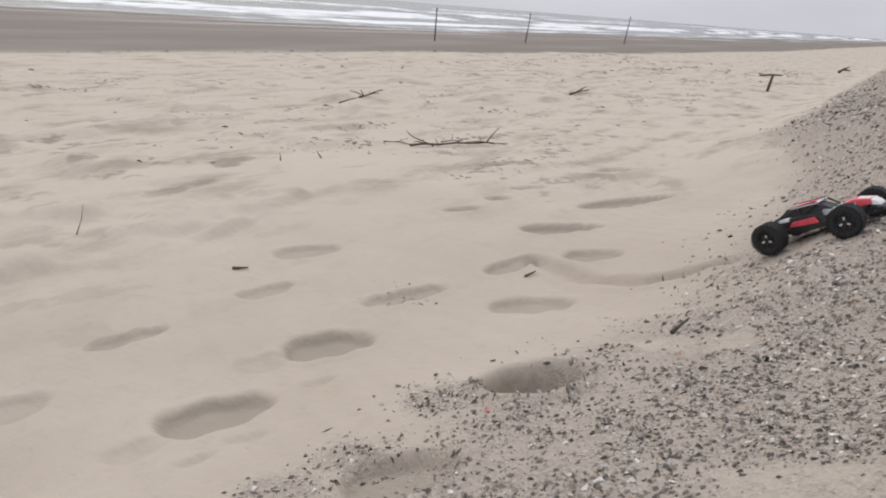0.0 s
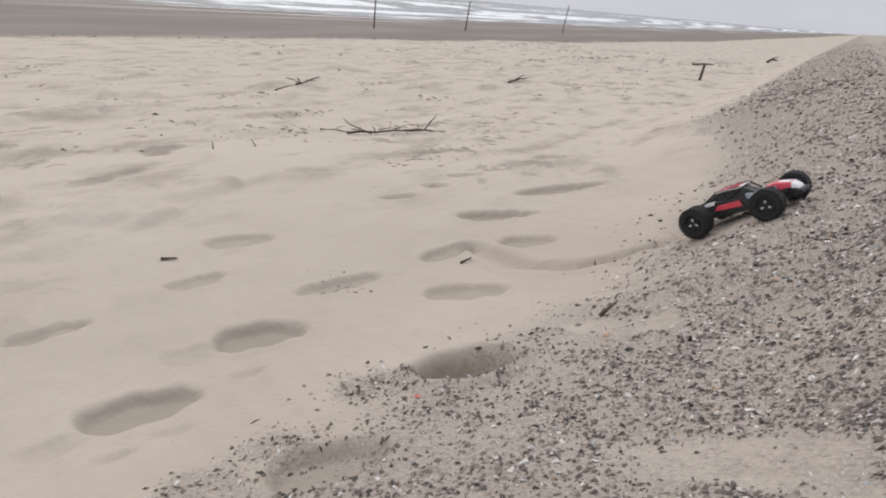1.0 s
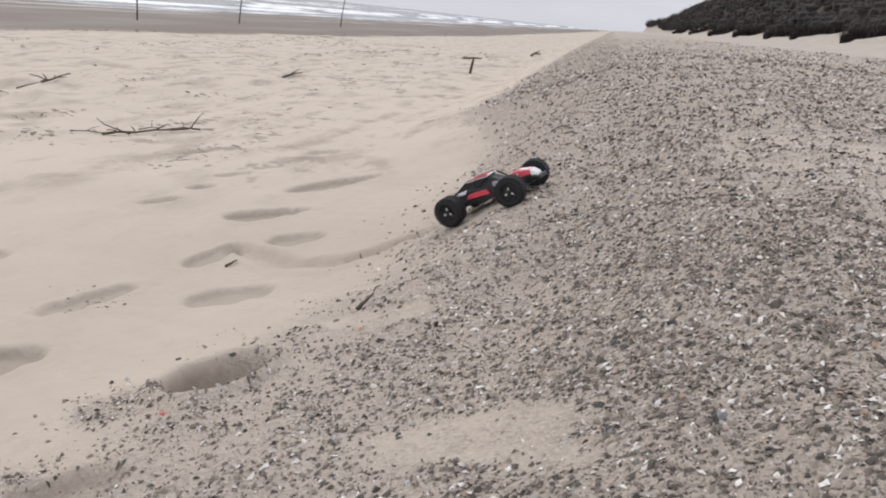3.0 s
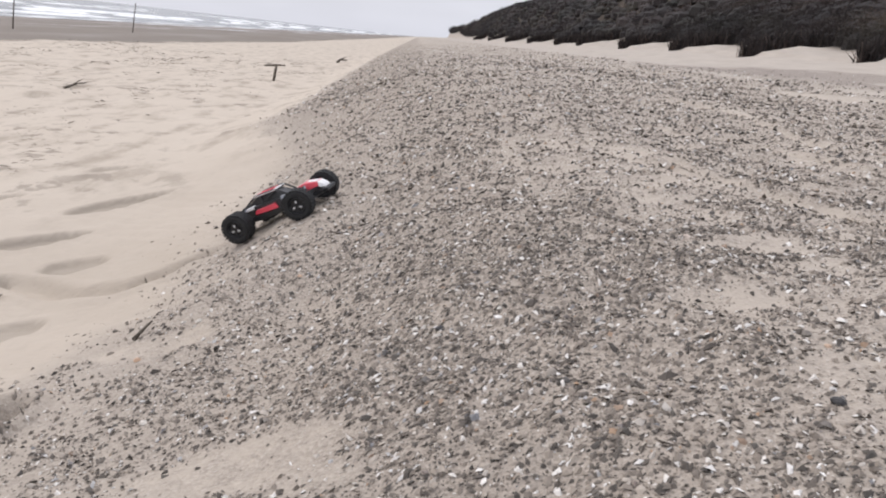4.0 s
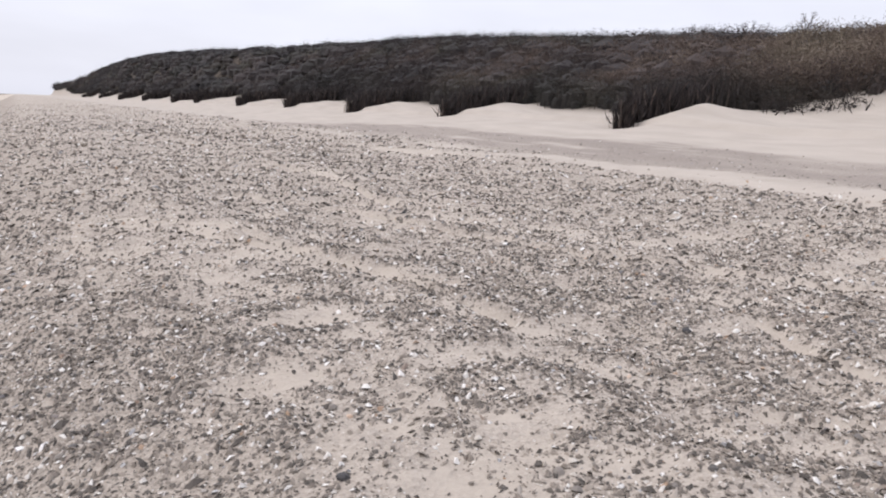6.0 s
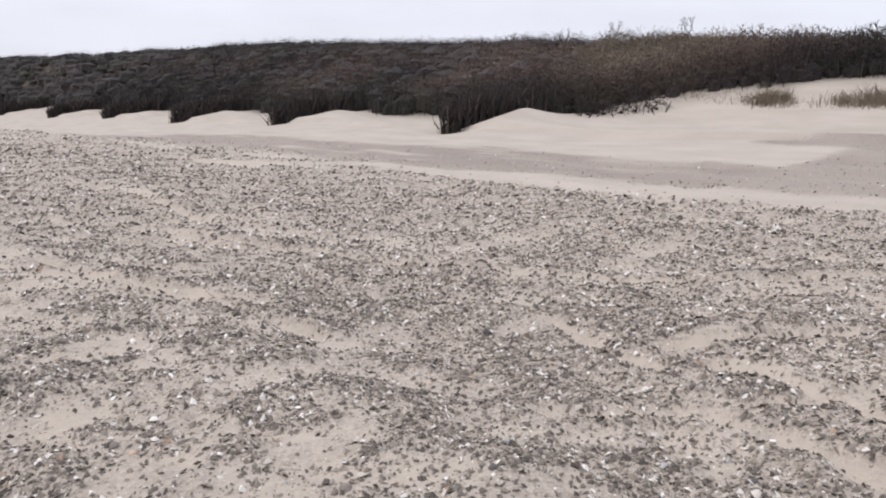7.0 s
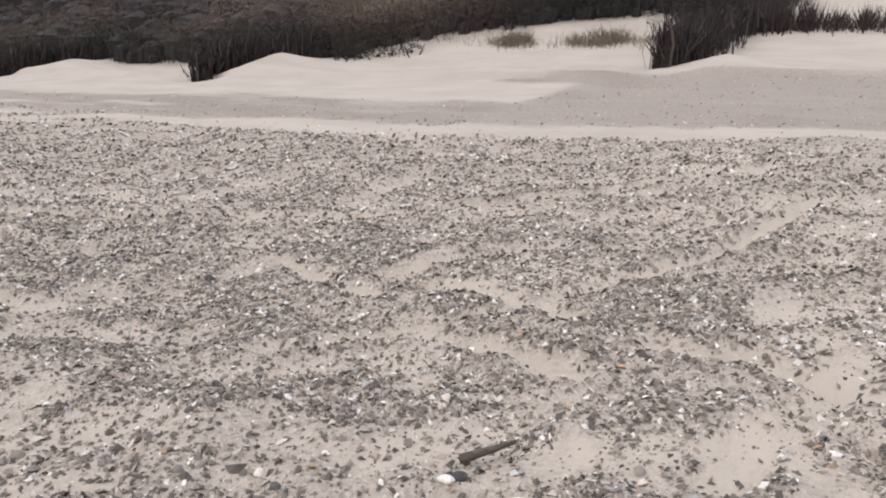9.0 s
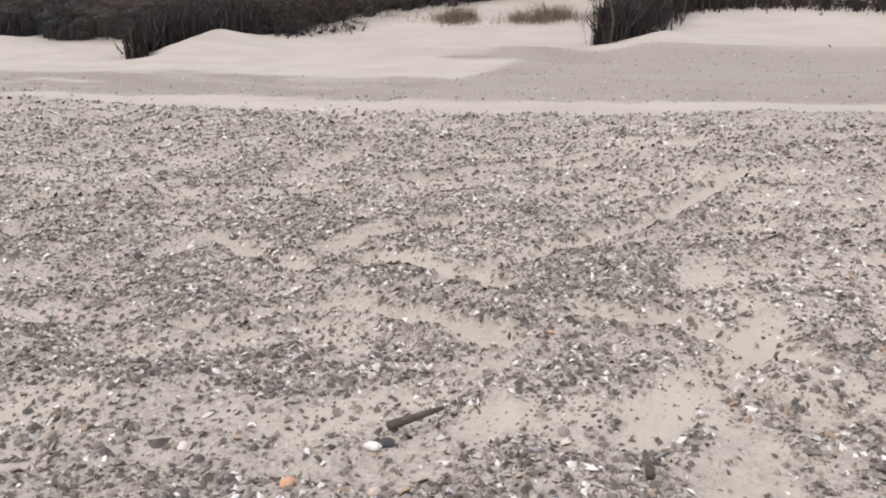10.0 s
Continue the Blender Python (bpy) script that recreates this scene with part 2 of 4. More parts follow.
# ---------------------------------------------------------------- the lie of the land
# heel x, y and toe x, y, width and depth of the old prints in the sand
PRINTS = [
    (-1.71, 1.25, -1.57, 1.58, 0.27, 0.050), (-1.85, 1.94, -1.65, 2.21, 0.28, 0.048), (-2.43, 1.48, -2.40, 1.82, 0.10, 0.026),
    (-2.43, 2.23, -2.38, 2.52, 0.12, 0.024), (-2.74, 2.78, -2.55, 3.09, 0.20, 0.026), (-1.94, 2.54, -1.80, 3.00, 0.15, 0.030),
    (-1.73, 3.33, -1.64, 3.70, 0.17, 0.034), (-1.50, 3.78, -1.22, 3.91, 0.28, 0.036), (-1.96, 4.16, -1.60, 4.60, 0.22, 0.045),
    (-1.92, 5.02, -1.50, 5.85, 0.20, 0.042), (-1.46, 2.86, -1.13, 3.02, 0.26, 0.032), (-0.90, 1.80, -0.69, 1.98, 0.27, 0.150),
    (-0.93, 1.17, -0.74, 1.36, 0.24, 0.055), (-1.44, 1.10, -1.42, 1.21, 0.06, 0.014), (-1.44, 1.26, -1.38, 1.37, 0.07, 0.012),
    (-1.54, 1.69, -1.49, 1.81, 0.07, 0.012), (-2.26, 1.00, -2.21, 1.20, 0.18, 0.020), (-1.90, 1.72, -1.80, 1.92, 0.16, 0.012),
    (-1.70, 1.06, -1.62, 1.22, 0.14, 0.012),
]
FAR_PRINTS = [(-2.56, 4.18, -2.43, 4.45), (-2.52, 4.69, -2.42, 4.89), (-2.55, 5.13, -2.39, 5.47), (-2.31, 6.37, -2.12, 6.73)]
PRINTS += [(*p, 0.12, 0.028) for p in FAR_PRINTS]

# clean hollows among the shells: middle and half sizes
HOLLOWS = [
    (0.03, 1.40, 0.20, 0.11), (0.17, 1.28, 0.09, 0.07), (1.43, 1.20, 0.13, 0.08), (1.06, 1.66, 0.12, 0.07), (1.54, 1.57, 0.14, 0.07), (1.34, 1.82, 0.12, 0.07),
    (1.78, 0.26, 0.11, 0.05), (1.82, -0.13, 0.15, 0.06), (1.91, 0.02, 0.10, 0.05), (1.92, 0.60, 0.06, 0.04), (1.26, 2.02, 0.14, 0.08), (1.18, 1.06, 0.10, 0.08),
    (1.13, 1.31, 0.09, 0.06), (1.62, 2.46, 0.16, 0.08), (1.18, 2.58, 0.12, 0.07), (0.84, 2.16, 0.06, 0.05), (2.29, -0.10, 0.12, 0.05), (2.58, 0.07, 0.14, 0.05),
    (1.92, 1.72, 0.15, 0.06), (2.55, 1.00, 0.20, 0.05), (2.31, 1.46, 0.14, 0.06), (3.11, 2.39, 0.30, 0.10), (3.4, 1.7, 0.30, 0.06),
    (-0.55, 2.75, 0.25, 0.05), (-0.45, 2.3, 0.24, 0.06),
]
# old wheel tracks over the shells
TRACKS = [((1.29, 3.45), (1.46, 3.0), (1.82, 2.14)), ((1.20, 3.30), (1.60, 2.56), (1.78, 1.80)), ((2.42, 1.06), (2.66, 0.91), (2.86, 0.74)), ((2.13, 0.76), (2.11, 0.55), (2.07, 0.34)),
          ((2.40, 1.42), (2.31, 1.15), (2.27, 0.98)), ((2.38, 0.90), (2.41, 0.74), (2.38, 0.58), (2.30, 0.44)), ((2.25, 0.24), (2.28, 0.06), (2.21, -0.16)),
          ((2.11, 5.96), (2.35, 4.82), (2.27, 3.56)), ((1.65, 4.5), (2.5, 2.35), (3.05, 1.32), (4.1, 0.2)), ((1.9, 1.0), (2.3, 0.62), (2.9, 0.3), (3.6, 0.1))]
ROWS_OF_BRUSH = [1.8, 7.2, 11.7, 16.0, 20.6, 26.0, 33.0, 38.5, 48.0, 60.0, 75.0, 95.0]

PROFILE_X = [-110, -60, -31, -14, -6, -1.9, -1.5, -0.92, -0.52, 0.09, 0.40, 0.62, 1.09, 1.9, 3.23, 4.18, 5.6, 7.03, 7.6]
PROFILE_Z = [-6, -2.4, -0.55, -0.02, 0.02, 0.08, 0.12, 0.29, 0.42, 0.64, 0.82, 0.905, 1.0, 1.035, 1.17, 1.33, 1.57, 1.79, 1.88]
CREST_Y = [-400, 0, 3.4, 5.5, 7.6, 12, 14.8, 21.5, 30.7, 50, 75, 99, 128, 152, 180, 209, 216]
CREST_Z = [3.1, 3.12, 3.14, 3.28, 3.44, 3.72, 3.82, 4.2, 4.56, 5.25, 6.2, 6.5, 6.2, 4.0, 3.7, 4.0, 1.9]


def foot_line(y):
    """Where the shell bank begins, across the beach."""
    return np.interp(y, [-20, 1, 1.8, 2.5, 2.9, 4, 6.3, 7.4, 8.6, 10.5, 19, 60], [-1.15, -1.12, -1.05, -0.92, -0.76, -0.82, -0.95, -1.2, -1.55, -1.45, -1.6, -1.8])


def shore(y):
    """How far out the water begins."""
    return np.interp(y, [0, 20, 31, 48, 80], [58, 50, 43, 34, 33])


def wrack_line(y):
    return np.interp(y, [-100, 8, 20, 30, 58, 200], [-14.5, -14.2, -13.2, -11, -9.5, -9])


def drift_height(r):
    return 0.17 if r < 3 else 0.25 if r < 9 else 0.19


def height(x, y, detail=True):
    x, y = np.broadcast_arrays(np.asarray(x, float), np.asarray(y, float))
    wob = (fractal(x * 0.5, y * 0.25, 3) - 0.5) * smooth_step(-3, 0.3, x) * smooth_step(3.0, 1.6, x)
    shift = foot_line(y) + 0.92
    xs = x - shift * smooth_step(0.8, -0.9, x) * smooth_step(-4, -1.0, x)
    xs = np.where(x < -14, -14 + (x + 14) * 17 / (shore(y) - 14), xs)
    z = np.interp(xs, PROFILE_X, PROFILE_Z)
    z = (z + np.interp(xs - 0.16, PROFILE_X, PROFILE_Z) + np.interp(xs + 0.16, PROFILE_X, PROFILE_Z)) / 3
    z = z + 0.10 * wob
    # the bank is steeper beyond the first few paces
    z = z + 0.15 * np.exp(-(((x + 0.15) / 0.36) ** 2)) * smooth_step(2.1, 3.0, y) * smooth_step(10, 5, y)
    z = z + np.interp(y, [1.4, 6, 9, 22], [0, 0.16, 0.16, 0]) * smooth_step(-0.5, 0.3, x) * smooth_step(4.2, 2.0, x)
    # sand banked up against the hedge
    z = z + 0.26 * np.exp(-(((x - 9.7) / 1.1) ** 2)) * smooth_step(1.5, 0.5, y) * smooth_step(-12, -6, y)
    crest = np.interp(y, CREST_Y, CREST_Z)
    far_end = smooth_step(125, 160, y)
    rise = smooth_step(0.0, 1.0, (x - 7.6) / (5.0 - 3.4 * far_end))
    hill = 1.88 + (crest - 1.88) * rise
    z = np.where(x > 7.2, np.maximum(hill, 1.81 + 0.0 * x), z)
    z = z - smooth_step(13, 60, x) * 0.3 * crest
    # drifts caught by the rows of brushwood
    for r in ROWS_OF_BRUSH:
        z = z + drift_height(r) * np.exp(-np.abs((x - 7.95) / 0.65) ** 1.5 - np.abs((y - r + 0.45) / np.where(y < r - 0.45, 0.8, 0.5)) ** 1.4)
        z = z - 0.10 * np.exp(-(((x - 7.1) / 0.35) ** 2) - (((y - r) / 0.35) ** 2))
    dry = smooth_step(-16, -11, x)
    z = z + dry * (0.10 * (fractal(x * 0.22, y * 0.22, 11) - 0.5) + 0.05 * (fractal(x * 1.3, y * 0.9, 12) - 0.5))
    rough = smooth_step(-2.4, -3.6, x + 0.25 * (y - 4)) * dry * smooth_step(-13.5, -11, x)
    lumps = smooth_step(0.52, 0.74, fractal(x * 1.7, y * 1.2, 17, 4)) * smooth_step(0.4, 0.6, fractal(x * 0.3, y * 0.3, 19, 2))
    z = z + rough * 0.07 * lumps
    if detail:
        sand = smooth_step(-0.6, -1.2, x) * dry
        z = z + sand * 0.014 * (fractal(x * 5, y * 3, 13, 3) - 0.5)
        z = z + smooth_step(-1.0, -0.4, x) * smooth_step(5.5, 4.0, x) * (0.034 * (fractal(x * 5, y * 5, 14, 3) - 0.5) + 0.016 * (fractal(x * 17, y * 17, 16, 2) - 0.5))
        z = z + 0.012 * smooth_step(0.38, 0.60, streaks(x, y)) * smooth_step(-1.0, -0.3, x) * smooth_step(5.5, 4.0, x)
        ruts = track_mask(x, y)
        # wind ripples, and the grooves of old tracks
        phase = (x * 0.55 + y * 0.83) / 0.15 * 6.28 + 9 * fractal(x * 1.2, y * 1.2, 18, 2)
        z = z + sand * 0.0045 * np.sin(phase) * smooth_step(0.4, 0.65, fractal(x * 0.8, y * 0.8, 20, 2))
        z = z + trail_depth(x, y) - 0.026 * ruts + 0.024 * (ruts ** 0.25 - ruts) - 0.006 * hollow_mask(x, y)
        for print_ in PRINTS:
            r, near = print_shape(x, y, print_)
            f = np.clip((1.03 - r) / 0.24, 0, 1)
            bowl = -0.95 * print_[5] * (0.75 * f * f * (3 - 2 * f) + 0.25 * np.clip(1 - r, 0, 1))
            rim = 0.20 * print_[5] * np.exp(-(((r - 1.20) / 0.16) ** 2))
            z = z + np.where(near, bowl + rim, 0.0)
    return z


def print_shape(x, y, print_):
    """How far out of a print's middle a point lies (1 at its edge), and whether it is anywhere near."""
    hx, hy, tx, ty, wide, deep = print_
    lx, ly = tx - hx, ty - hy
    long = math.hypot(lx, ly)
    u = ((x - (hx + tx) / 2) * lx + (y - (hy + ty) / 2) * ly) / long
    v = (-(x - (hx + tx) / 2) * ly + (y - (hy + ty) / 2) * lx) / long
    taper = np.clip(0.50 - 0.14 * u / long, 0.3, 0.7)
    r = (np.abs(u / (0.53 * long)) ** 2.2 + np.abs(v / (taper * wide)) ** 2.2) ** (1 / 2.2)
    r = r + 0.05 * (fractal(x * 3, y * 3, 15, 2) - 0.5) + 0.03 * (value_noise(x * 32, y * 32, 77) - 0.5)
    return r, (np.abs(u) < long * 1.6) & (np.abs(v) < wide * 2.2)


# how far the sand inside each old print is darkened, 0 to 1
def dark_prints(x, y):
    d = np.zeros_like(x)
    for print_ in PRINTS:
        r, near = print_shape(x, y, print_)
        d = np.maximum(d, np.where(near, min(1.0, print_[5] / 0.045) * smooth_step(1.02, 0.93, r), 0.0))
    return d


def ground_z(x, y):
    return float(height(np.array([x]), np.array([y]))[0])


def track_mask(x, y):
    m = np.zeros_like(x)
    for line in TRACKS:
        for (ax, ay), (bx, by) in zip(line, line[1:]):
            lx, ly = bx - ax, by - ay
            t = np.clip(((x - ax) * lx + (y - ay) * ly) / (lx * lx + ly * ly), 0, 1)
            d = np.hypot(x - ax - t * lx, y - ay - t * ly) + 0.03 * (value_noise(x * 14, y * 14, 71) - 0.5)
            m = np.maximum(m, np.exp(-((d / 0.036) ** 2)))
    return m


TRAIL = [(-1.59, 3.64), (-1.34, 3.46), (-1.14, 3.34), (-0.90, 3.27), (-0.74, 3.38), (-0.58, 3.52)]


def trail_depth(x, y):
    best = np.full_like(x, 9.0)
    for (ax, ay), (bx, by) in zip(TRAIL, TRAIL[1:]):
        lx, ly = bx - ax, by - ay
        t = np.clip(((x - ax) * lx + (y - ay) * ly) / (lx * lx + ly * ly), 0, 1)
        best = np.minimum(best, np.hypot(x - ax - t * lx, y - ay - t * ly))
    d = best + 0.05 * (fractal(x * 7, y * 7, 75, 2) - 0.5)
    return -0.040 * smooth_step(0.075, 0.035, d) + 0.018 * np.exp(-(((d - 0.11) / 0.04) ** 2))


def hollow_mask(x, y):
    m = np.zeros_like(x)
    wav = 0.9 * (fractal(x * 9, y * 9, 73, 3) - 0.5)
    for cx, cy, rx, ry in HOLLOWS:
        m = np.maximum(m, smooth_step(1.35, 0.65, np.sqrt(((x - cx) / rx) ** 2 + ((y - cy) / ry) ** 2) + wav))
    return m


def bare(x, y):
    """1 where blown sand lies over the shells, 0 where they are thick."""
    a = fractal(x * 1.1 + 5, y * 0.55, 21, 4)
    b = fractal(x * 3.3, y * 2.0, 25, 3)
    return smooth_step(0.49, 0.66, 0.6 * a + 0.4 * b + 0.025 * np.clip(x - 1.0, -1.5, 2))


def shell_cover(x, y, ground_tone=False):
    """How thickly the shells lie; ground_tone: how far the sand between them is mixed with crushed shell."""
    edge = foot_line(y) + 0.30 * (fractal(x * 2.5, y * 2.5, 31, 3) - 0.5)
    c = smooth_step(-0.05, 0.40, x - edge)
    # thinner on the lower slope where sand has blown over it
    thin = np.interp(x - edge, [0, 0.4, 0.8, 1.25], [0.30, 0.42, 0.62, 1.0])
    out = np.interp(x - edge, [0, 0.3, 0.65, 1.0, 1.2], [0.10, 0.28, 0.52, 0.85, 1.0])
    out = out + (1 - out) * 0.7 * smooth_step(8, 11, y)
    c = c * (thin + (out - thin) * smooth_step(2.3, 3.0, y))
    # gravel spilled beside the two nearest prints
    for cx, cy, s, much in ((-1.0, 1.72, 0.11, 0.8), (-1.03, 1.30, 0.10, 0.7), (-0.78, 1.10, 0.12, 0.6), (-1.06, 1.10, 0.10, 0.75), (-0.92, 1.0, 0.14, 0.75), (-0.30, 1.20, 0.15, 0.85), (-0.10, 1.72, 0.14, 0.75)):
        c = np.maximum(c, much * np.exp(-((x - cx) ** 2 + (y - cy) ** 2) / (s * s)))
    # a band of clean sand along the bank, and the clean foot of the dune
    mid = np.interp(y, [-3, 0, 0.9, 1.7, 2.4, 3.4, 4.1, 5.3, 6.0, 6.8, 7.4, 12], [5.1, 4.84, 4.72, 4.6, 4.54, 4.6, 4.66, 4.63, 4.45, 3.98, 3.9, 3.9]) + 0.10 * (fractal(y * 1.3, x * 0 + 1.5, 33, 3) - 0.5)
    half = 0.02 + np.interp(y, [0, 1, 2, 4, 5, 7.2, 7.8], [0.13, 0.13, 0.18, 0.21, 0.10, 0.09, 0.0])
    c = c * (1 - 0.97 * smooth_step(1.25, 0.55, np.abs(x - mid) / half + 1.5 * (fractal(x * 7, y * 1.1, 34, 4) - 0.5)))
    # thin streaks of blown sand beside that band
    c = c * (1 - 0.8 * smooth_step(0.56, 0.66, fractal(x * 6.5, y * 0.7, 36, 4)) * smooth_step(4.0, 4.4, x) * (0.3 + 0.7 * smooth_step(2.6, 4.0, y)))
    wave = 0.45 * (fractal(y * 0.9, x * 0.7 + 7.5, 35, 4) - 0.5)
    inner = np.interp(y, [-5, 0, 1.5, 1.9, 2.6, 2.75, 2.95, 3.5, 4.4, 5.2, 6.6, 8.2, 10, 12, 13.7, 15.8, 20, 60], [7.2, 7.2, 7.25, 7.4, 7.3, 7.2, 5.75, 5.7, 5.9, 6.0, 5.6, 5.65, 5.7, 5.35, 5.0, 4.7, 4.65, 4.7])
    c = c * smooth_step(0.12, -0.12, x - inner - wave * smooth_step(3.0, 3.6, y))
    # a tongue of clean sand that reaches into the grey, with a grey point above it
    point = smooth_step(-0.05, 0.05, 0.14 - 0.10 * np.abs(y - 2.7) - np.abs(x - 7.02)) * smooth_step(3.25, 3.0, y) * (y > 2.5)
    tongue = smooth_step(2.15, 2.35, y + 0.1 * wave) * smooth_step(5.75, 5.95, x + 0.35 * (2.9 - y) - 0.3 * wave) * smooth_step(6.88, 6.76, x)
    c = np.maximum(c * (1 - tongue * (y < 3.4)), point * (y < 3.4))
    if ground_tone:
        c = c * np.interp(x - edge, [0.2, 1.0], [1.9, 1.0]) * np.interp(x, [4.5, 5.2], [1.0, 1.35])
        c = c * (0.32 + 0.68 * np.maximum(np.maximum(np.maximum(packed(x, y), 0.85 * smooth_step(0.6, 0.0, x)), 1.1 * smooth_step(4.3, 4.9, x)), smooth_step(0.36, 0.55, streaks(x, y))))
        c = c * (1 - 0.35 * smooth_step(4.7, 5.1, x) * smooth_step(0.56, 0.42, fractal(x * 5, y * 0.9, 39, 4)))
        c = c * np.interp(np.hypot(x - 0.7, y - 0.2), [2.2, 6.0], [1.0, 1.7])
        return np.clip(c * (1 - 0.35 * bare(x, y)) * (1 - 0.3 * hollow_mask(x, y)) * (1 - 0.8 * track_mask(x, y)), 0, 1)
    c = c * np.interp(x, [4.3, 5.0], [1, 0.75])
    return c * (1 - 0.32 * bare(x, y)) * (1 - 0.86 * hollow_mask(x, y)) * (1 - 0.92 * track_mask(x, y)) * (1 - 0.9 * smooth_step(1.15, 0.8, np.hypot((x - 0.03) / 0.20, (y - 1.40) / 0.11) + 0.5 * (fractal(x * 9, y * 9, 79, 2) - 0.5)))


def streaks(x, y):
    """Long wind-drawn streaks in which the shells gather."""
    p, q = x * 0.6 - y * 0.8, x * 0.8 + y * 0.6
    return 0.6 * fractal(p * 1.9, q * 8, 91, 3) + 0.4 * fractal(x * 8, y * 8, 93, 2)


def packed(x, y):
    """Where dark shell lies closest: the seaward face of the bank and its brow."""
    brow = np.interp(y, [1.0, 2.6, 3.2, 6, 14, 60], [0.9, 0.9, 0.75, 0.55, 0.3, 0.2])
    foot = foot_line(y) + np.interp(y, [1, 2.4, 3.2, 7, 9], [1.05, 0.95, 0.42, 0.35, 0.15])
    wave = 0.5 * (fractal(x * 1.6, y * 0.9, 37, 3) - 0.5)
    return smooth_step(-0.15, 0.45, x - foot + 1.4 * wave) * smooth_step(0.45, -0.35, x - brow + wave)


def veg_front(y):
    """Where the scrub begins: close behind the brushwood rows, further back behind the bays of bare sand."""
    return np.interp(y, [-6, 1.35, 1.55, 2.2, 2.6, 3.8, 5.15, 5.86, 6.3, 6.6, 7.0], [11.5, 11.4, 9.75, 9.9, 10.75, 10.4, 9.75, 9.45, 9.15, 8.75, 8.35])


def grid_lines(stops):
    """Lines from (start, step) pairs; the step grows from one pair to the next."""
    out = [stops[0][0]]
    for (a, da), (b, db) in zip(stops, stops[1:]):
        while out[-1] < b - 1e-6:
            f = (out[-1] - a) / (b - a)
            out.append(min(b, out[-1] + da * (1 - f) + db * f))
    return np.array(out)


def lattice(nx, ny):
    i = np.arange(nx * ny).reshape(ny, nx)
    return np.stack([i[:-1, :-1], i[:-1, 1:], i[1:, 1:], i[1:, :-1]], -1).reshape(-1, 4)


gx = grid_lines([(-110, 6), (-60, 4), (-20, 1), (-8, 0.12), (-3.2, 0.024), (-2.5, 0.019), (-0.5, 0.019), (2.5, 0.030), (5, 0.06), (10, 0.12), (16, 0.6), (60, 8), (300, 60), (3000, 700)])
gy = grid_lines([(-3000, 700), (-300, 60), (-40, 5), (-4, 0.3), (0.0, 0.03), (0.9, 0.018), (3.2, 0.021), (4.5, 0.032), (8, 0.08), (25, 0.4), (60, 2), (220, 4), (320, 20), (3000, 700)])
X, Y = np.meshgrid(gx, gy)
Z = height(X, Y)
ground = new("ground", quick_mesh("ground", np.stack([X, Y, Z], -1).reshape(-1, 3), lattice(len(gx), len(gy)), BEACH, True))
tagged(ground, "pale dry beach sand with a grey shell bank", "beach", kind="structure")
veg_mask = smooth_step(0.0, 0.6, X + 0.6 * (fractal(X * 0.9, Y * 0.9, 41, 3) - 0.5) - veg_front(Y))
wet_mask = smooth_step(0.35, -0.35, X - wrack_line(Y) - 0.6 * (fractal(X * 0.2, Y * 0.25, 43, 3) - 0.5))
# dry sand that turns paler out on the open beach
paler = smooth_step(-1.6, -4.5, X - 0.35 * (Y - 3) + 1.6 * (fractal(X * 0.5, Y * 0.5, 45, 3) - 0.5)) * (X < 1)
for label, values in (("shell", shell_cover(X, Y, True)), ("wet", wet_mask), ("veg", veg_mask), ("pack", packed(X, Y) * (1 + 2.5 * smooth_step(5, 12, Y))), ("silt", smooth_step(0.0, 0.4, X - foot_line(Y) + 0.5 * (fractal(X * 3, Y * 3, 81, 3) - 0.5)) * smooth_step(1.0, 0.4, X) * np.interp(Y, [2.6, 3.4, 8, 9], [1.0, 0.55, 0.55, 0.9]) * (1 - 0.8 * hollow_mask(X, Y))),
                      ("upper", np.interp(X, [0.3, 1.2, 4.0, 4.6], [0.0, 0.5, 0.5, 1.0])), ("pool", smooth_step(0.42, 0.72, -X / shore(Y)) * smooth_step(12, 25, Y)), ("dark_sand", dark_prints(X, Y)), ("grey", np.clip(1.3 * shell_cover(X, Y), 0, 1) * smooth_step(4.5, 5.0, X) * smooth_step(9, 8, X)), ("paler", paler)):
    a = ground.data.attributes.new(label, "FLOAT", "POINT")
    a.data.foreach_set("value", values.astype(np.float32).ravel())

# the sea, with its rows of breakers
sx = -30.0 - grid_lines([(0, 0.5), (70, 0.7), (160, 4), (600, 60), (3000, 500)])
sy = grid_lines([(-3000, 500), (-200, 12), (0, 3), (300, 5), (600, 30), (3000, 500)])
U, V = np.meshgrid(sx, sy)
bend = 9 * (fractal(V * 0.012, U * 0.02, 51, 3) - 0.5)
swell, foam = np.zeros_like(U), np.zeros_like(U)
for at, high, wide in ((-32.0, 0.10, 1.6), (-37, 0.22, 1.6), (-44, 0.32, 1.8), (-52, 0.35, 2.0), (-61, 0.38, 2.2), (-72, 0.4, 2.4), (-86, 0.42, 2.8), (-103, 0.42, 3.2), (-125, 0.4, 4)):
    d = (U + shore(V) - 31 - at - bend * (0.25 + (-30 - at) / 90)) / wide
    along = smooth_step(0.34, 0.58, fractal(V * 0.03, U * 0 + at, 53, 3)) if at < -34 else 0.7
    swell += high * along * np.exp(-d * d)
    foam = np.maximum(foam, along * np.exp(-((d - 0.5) * 0.75) ** 2) * (1.0 if at > -75 else 0.8))
foam = np.maximum(foam, 0.22 * smooth_step(-70, -34, U))
water = new("water", quick_mesh("water", np.stack([U, V, -0.55 + swell], -1).reshape(-1, 3), lattice(len(sx), len(sy))[:, ::-1], SEA, True))
tagged(water, "grey sea with rows of white breakers", "sea", kind="structure")
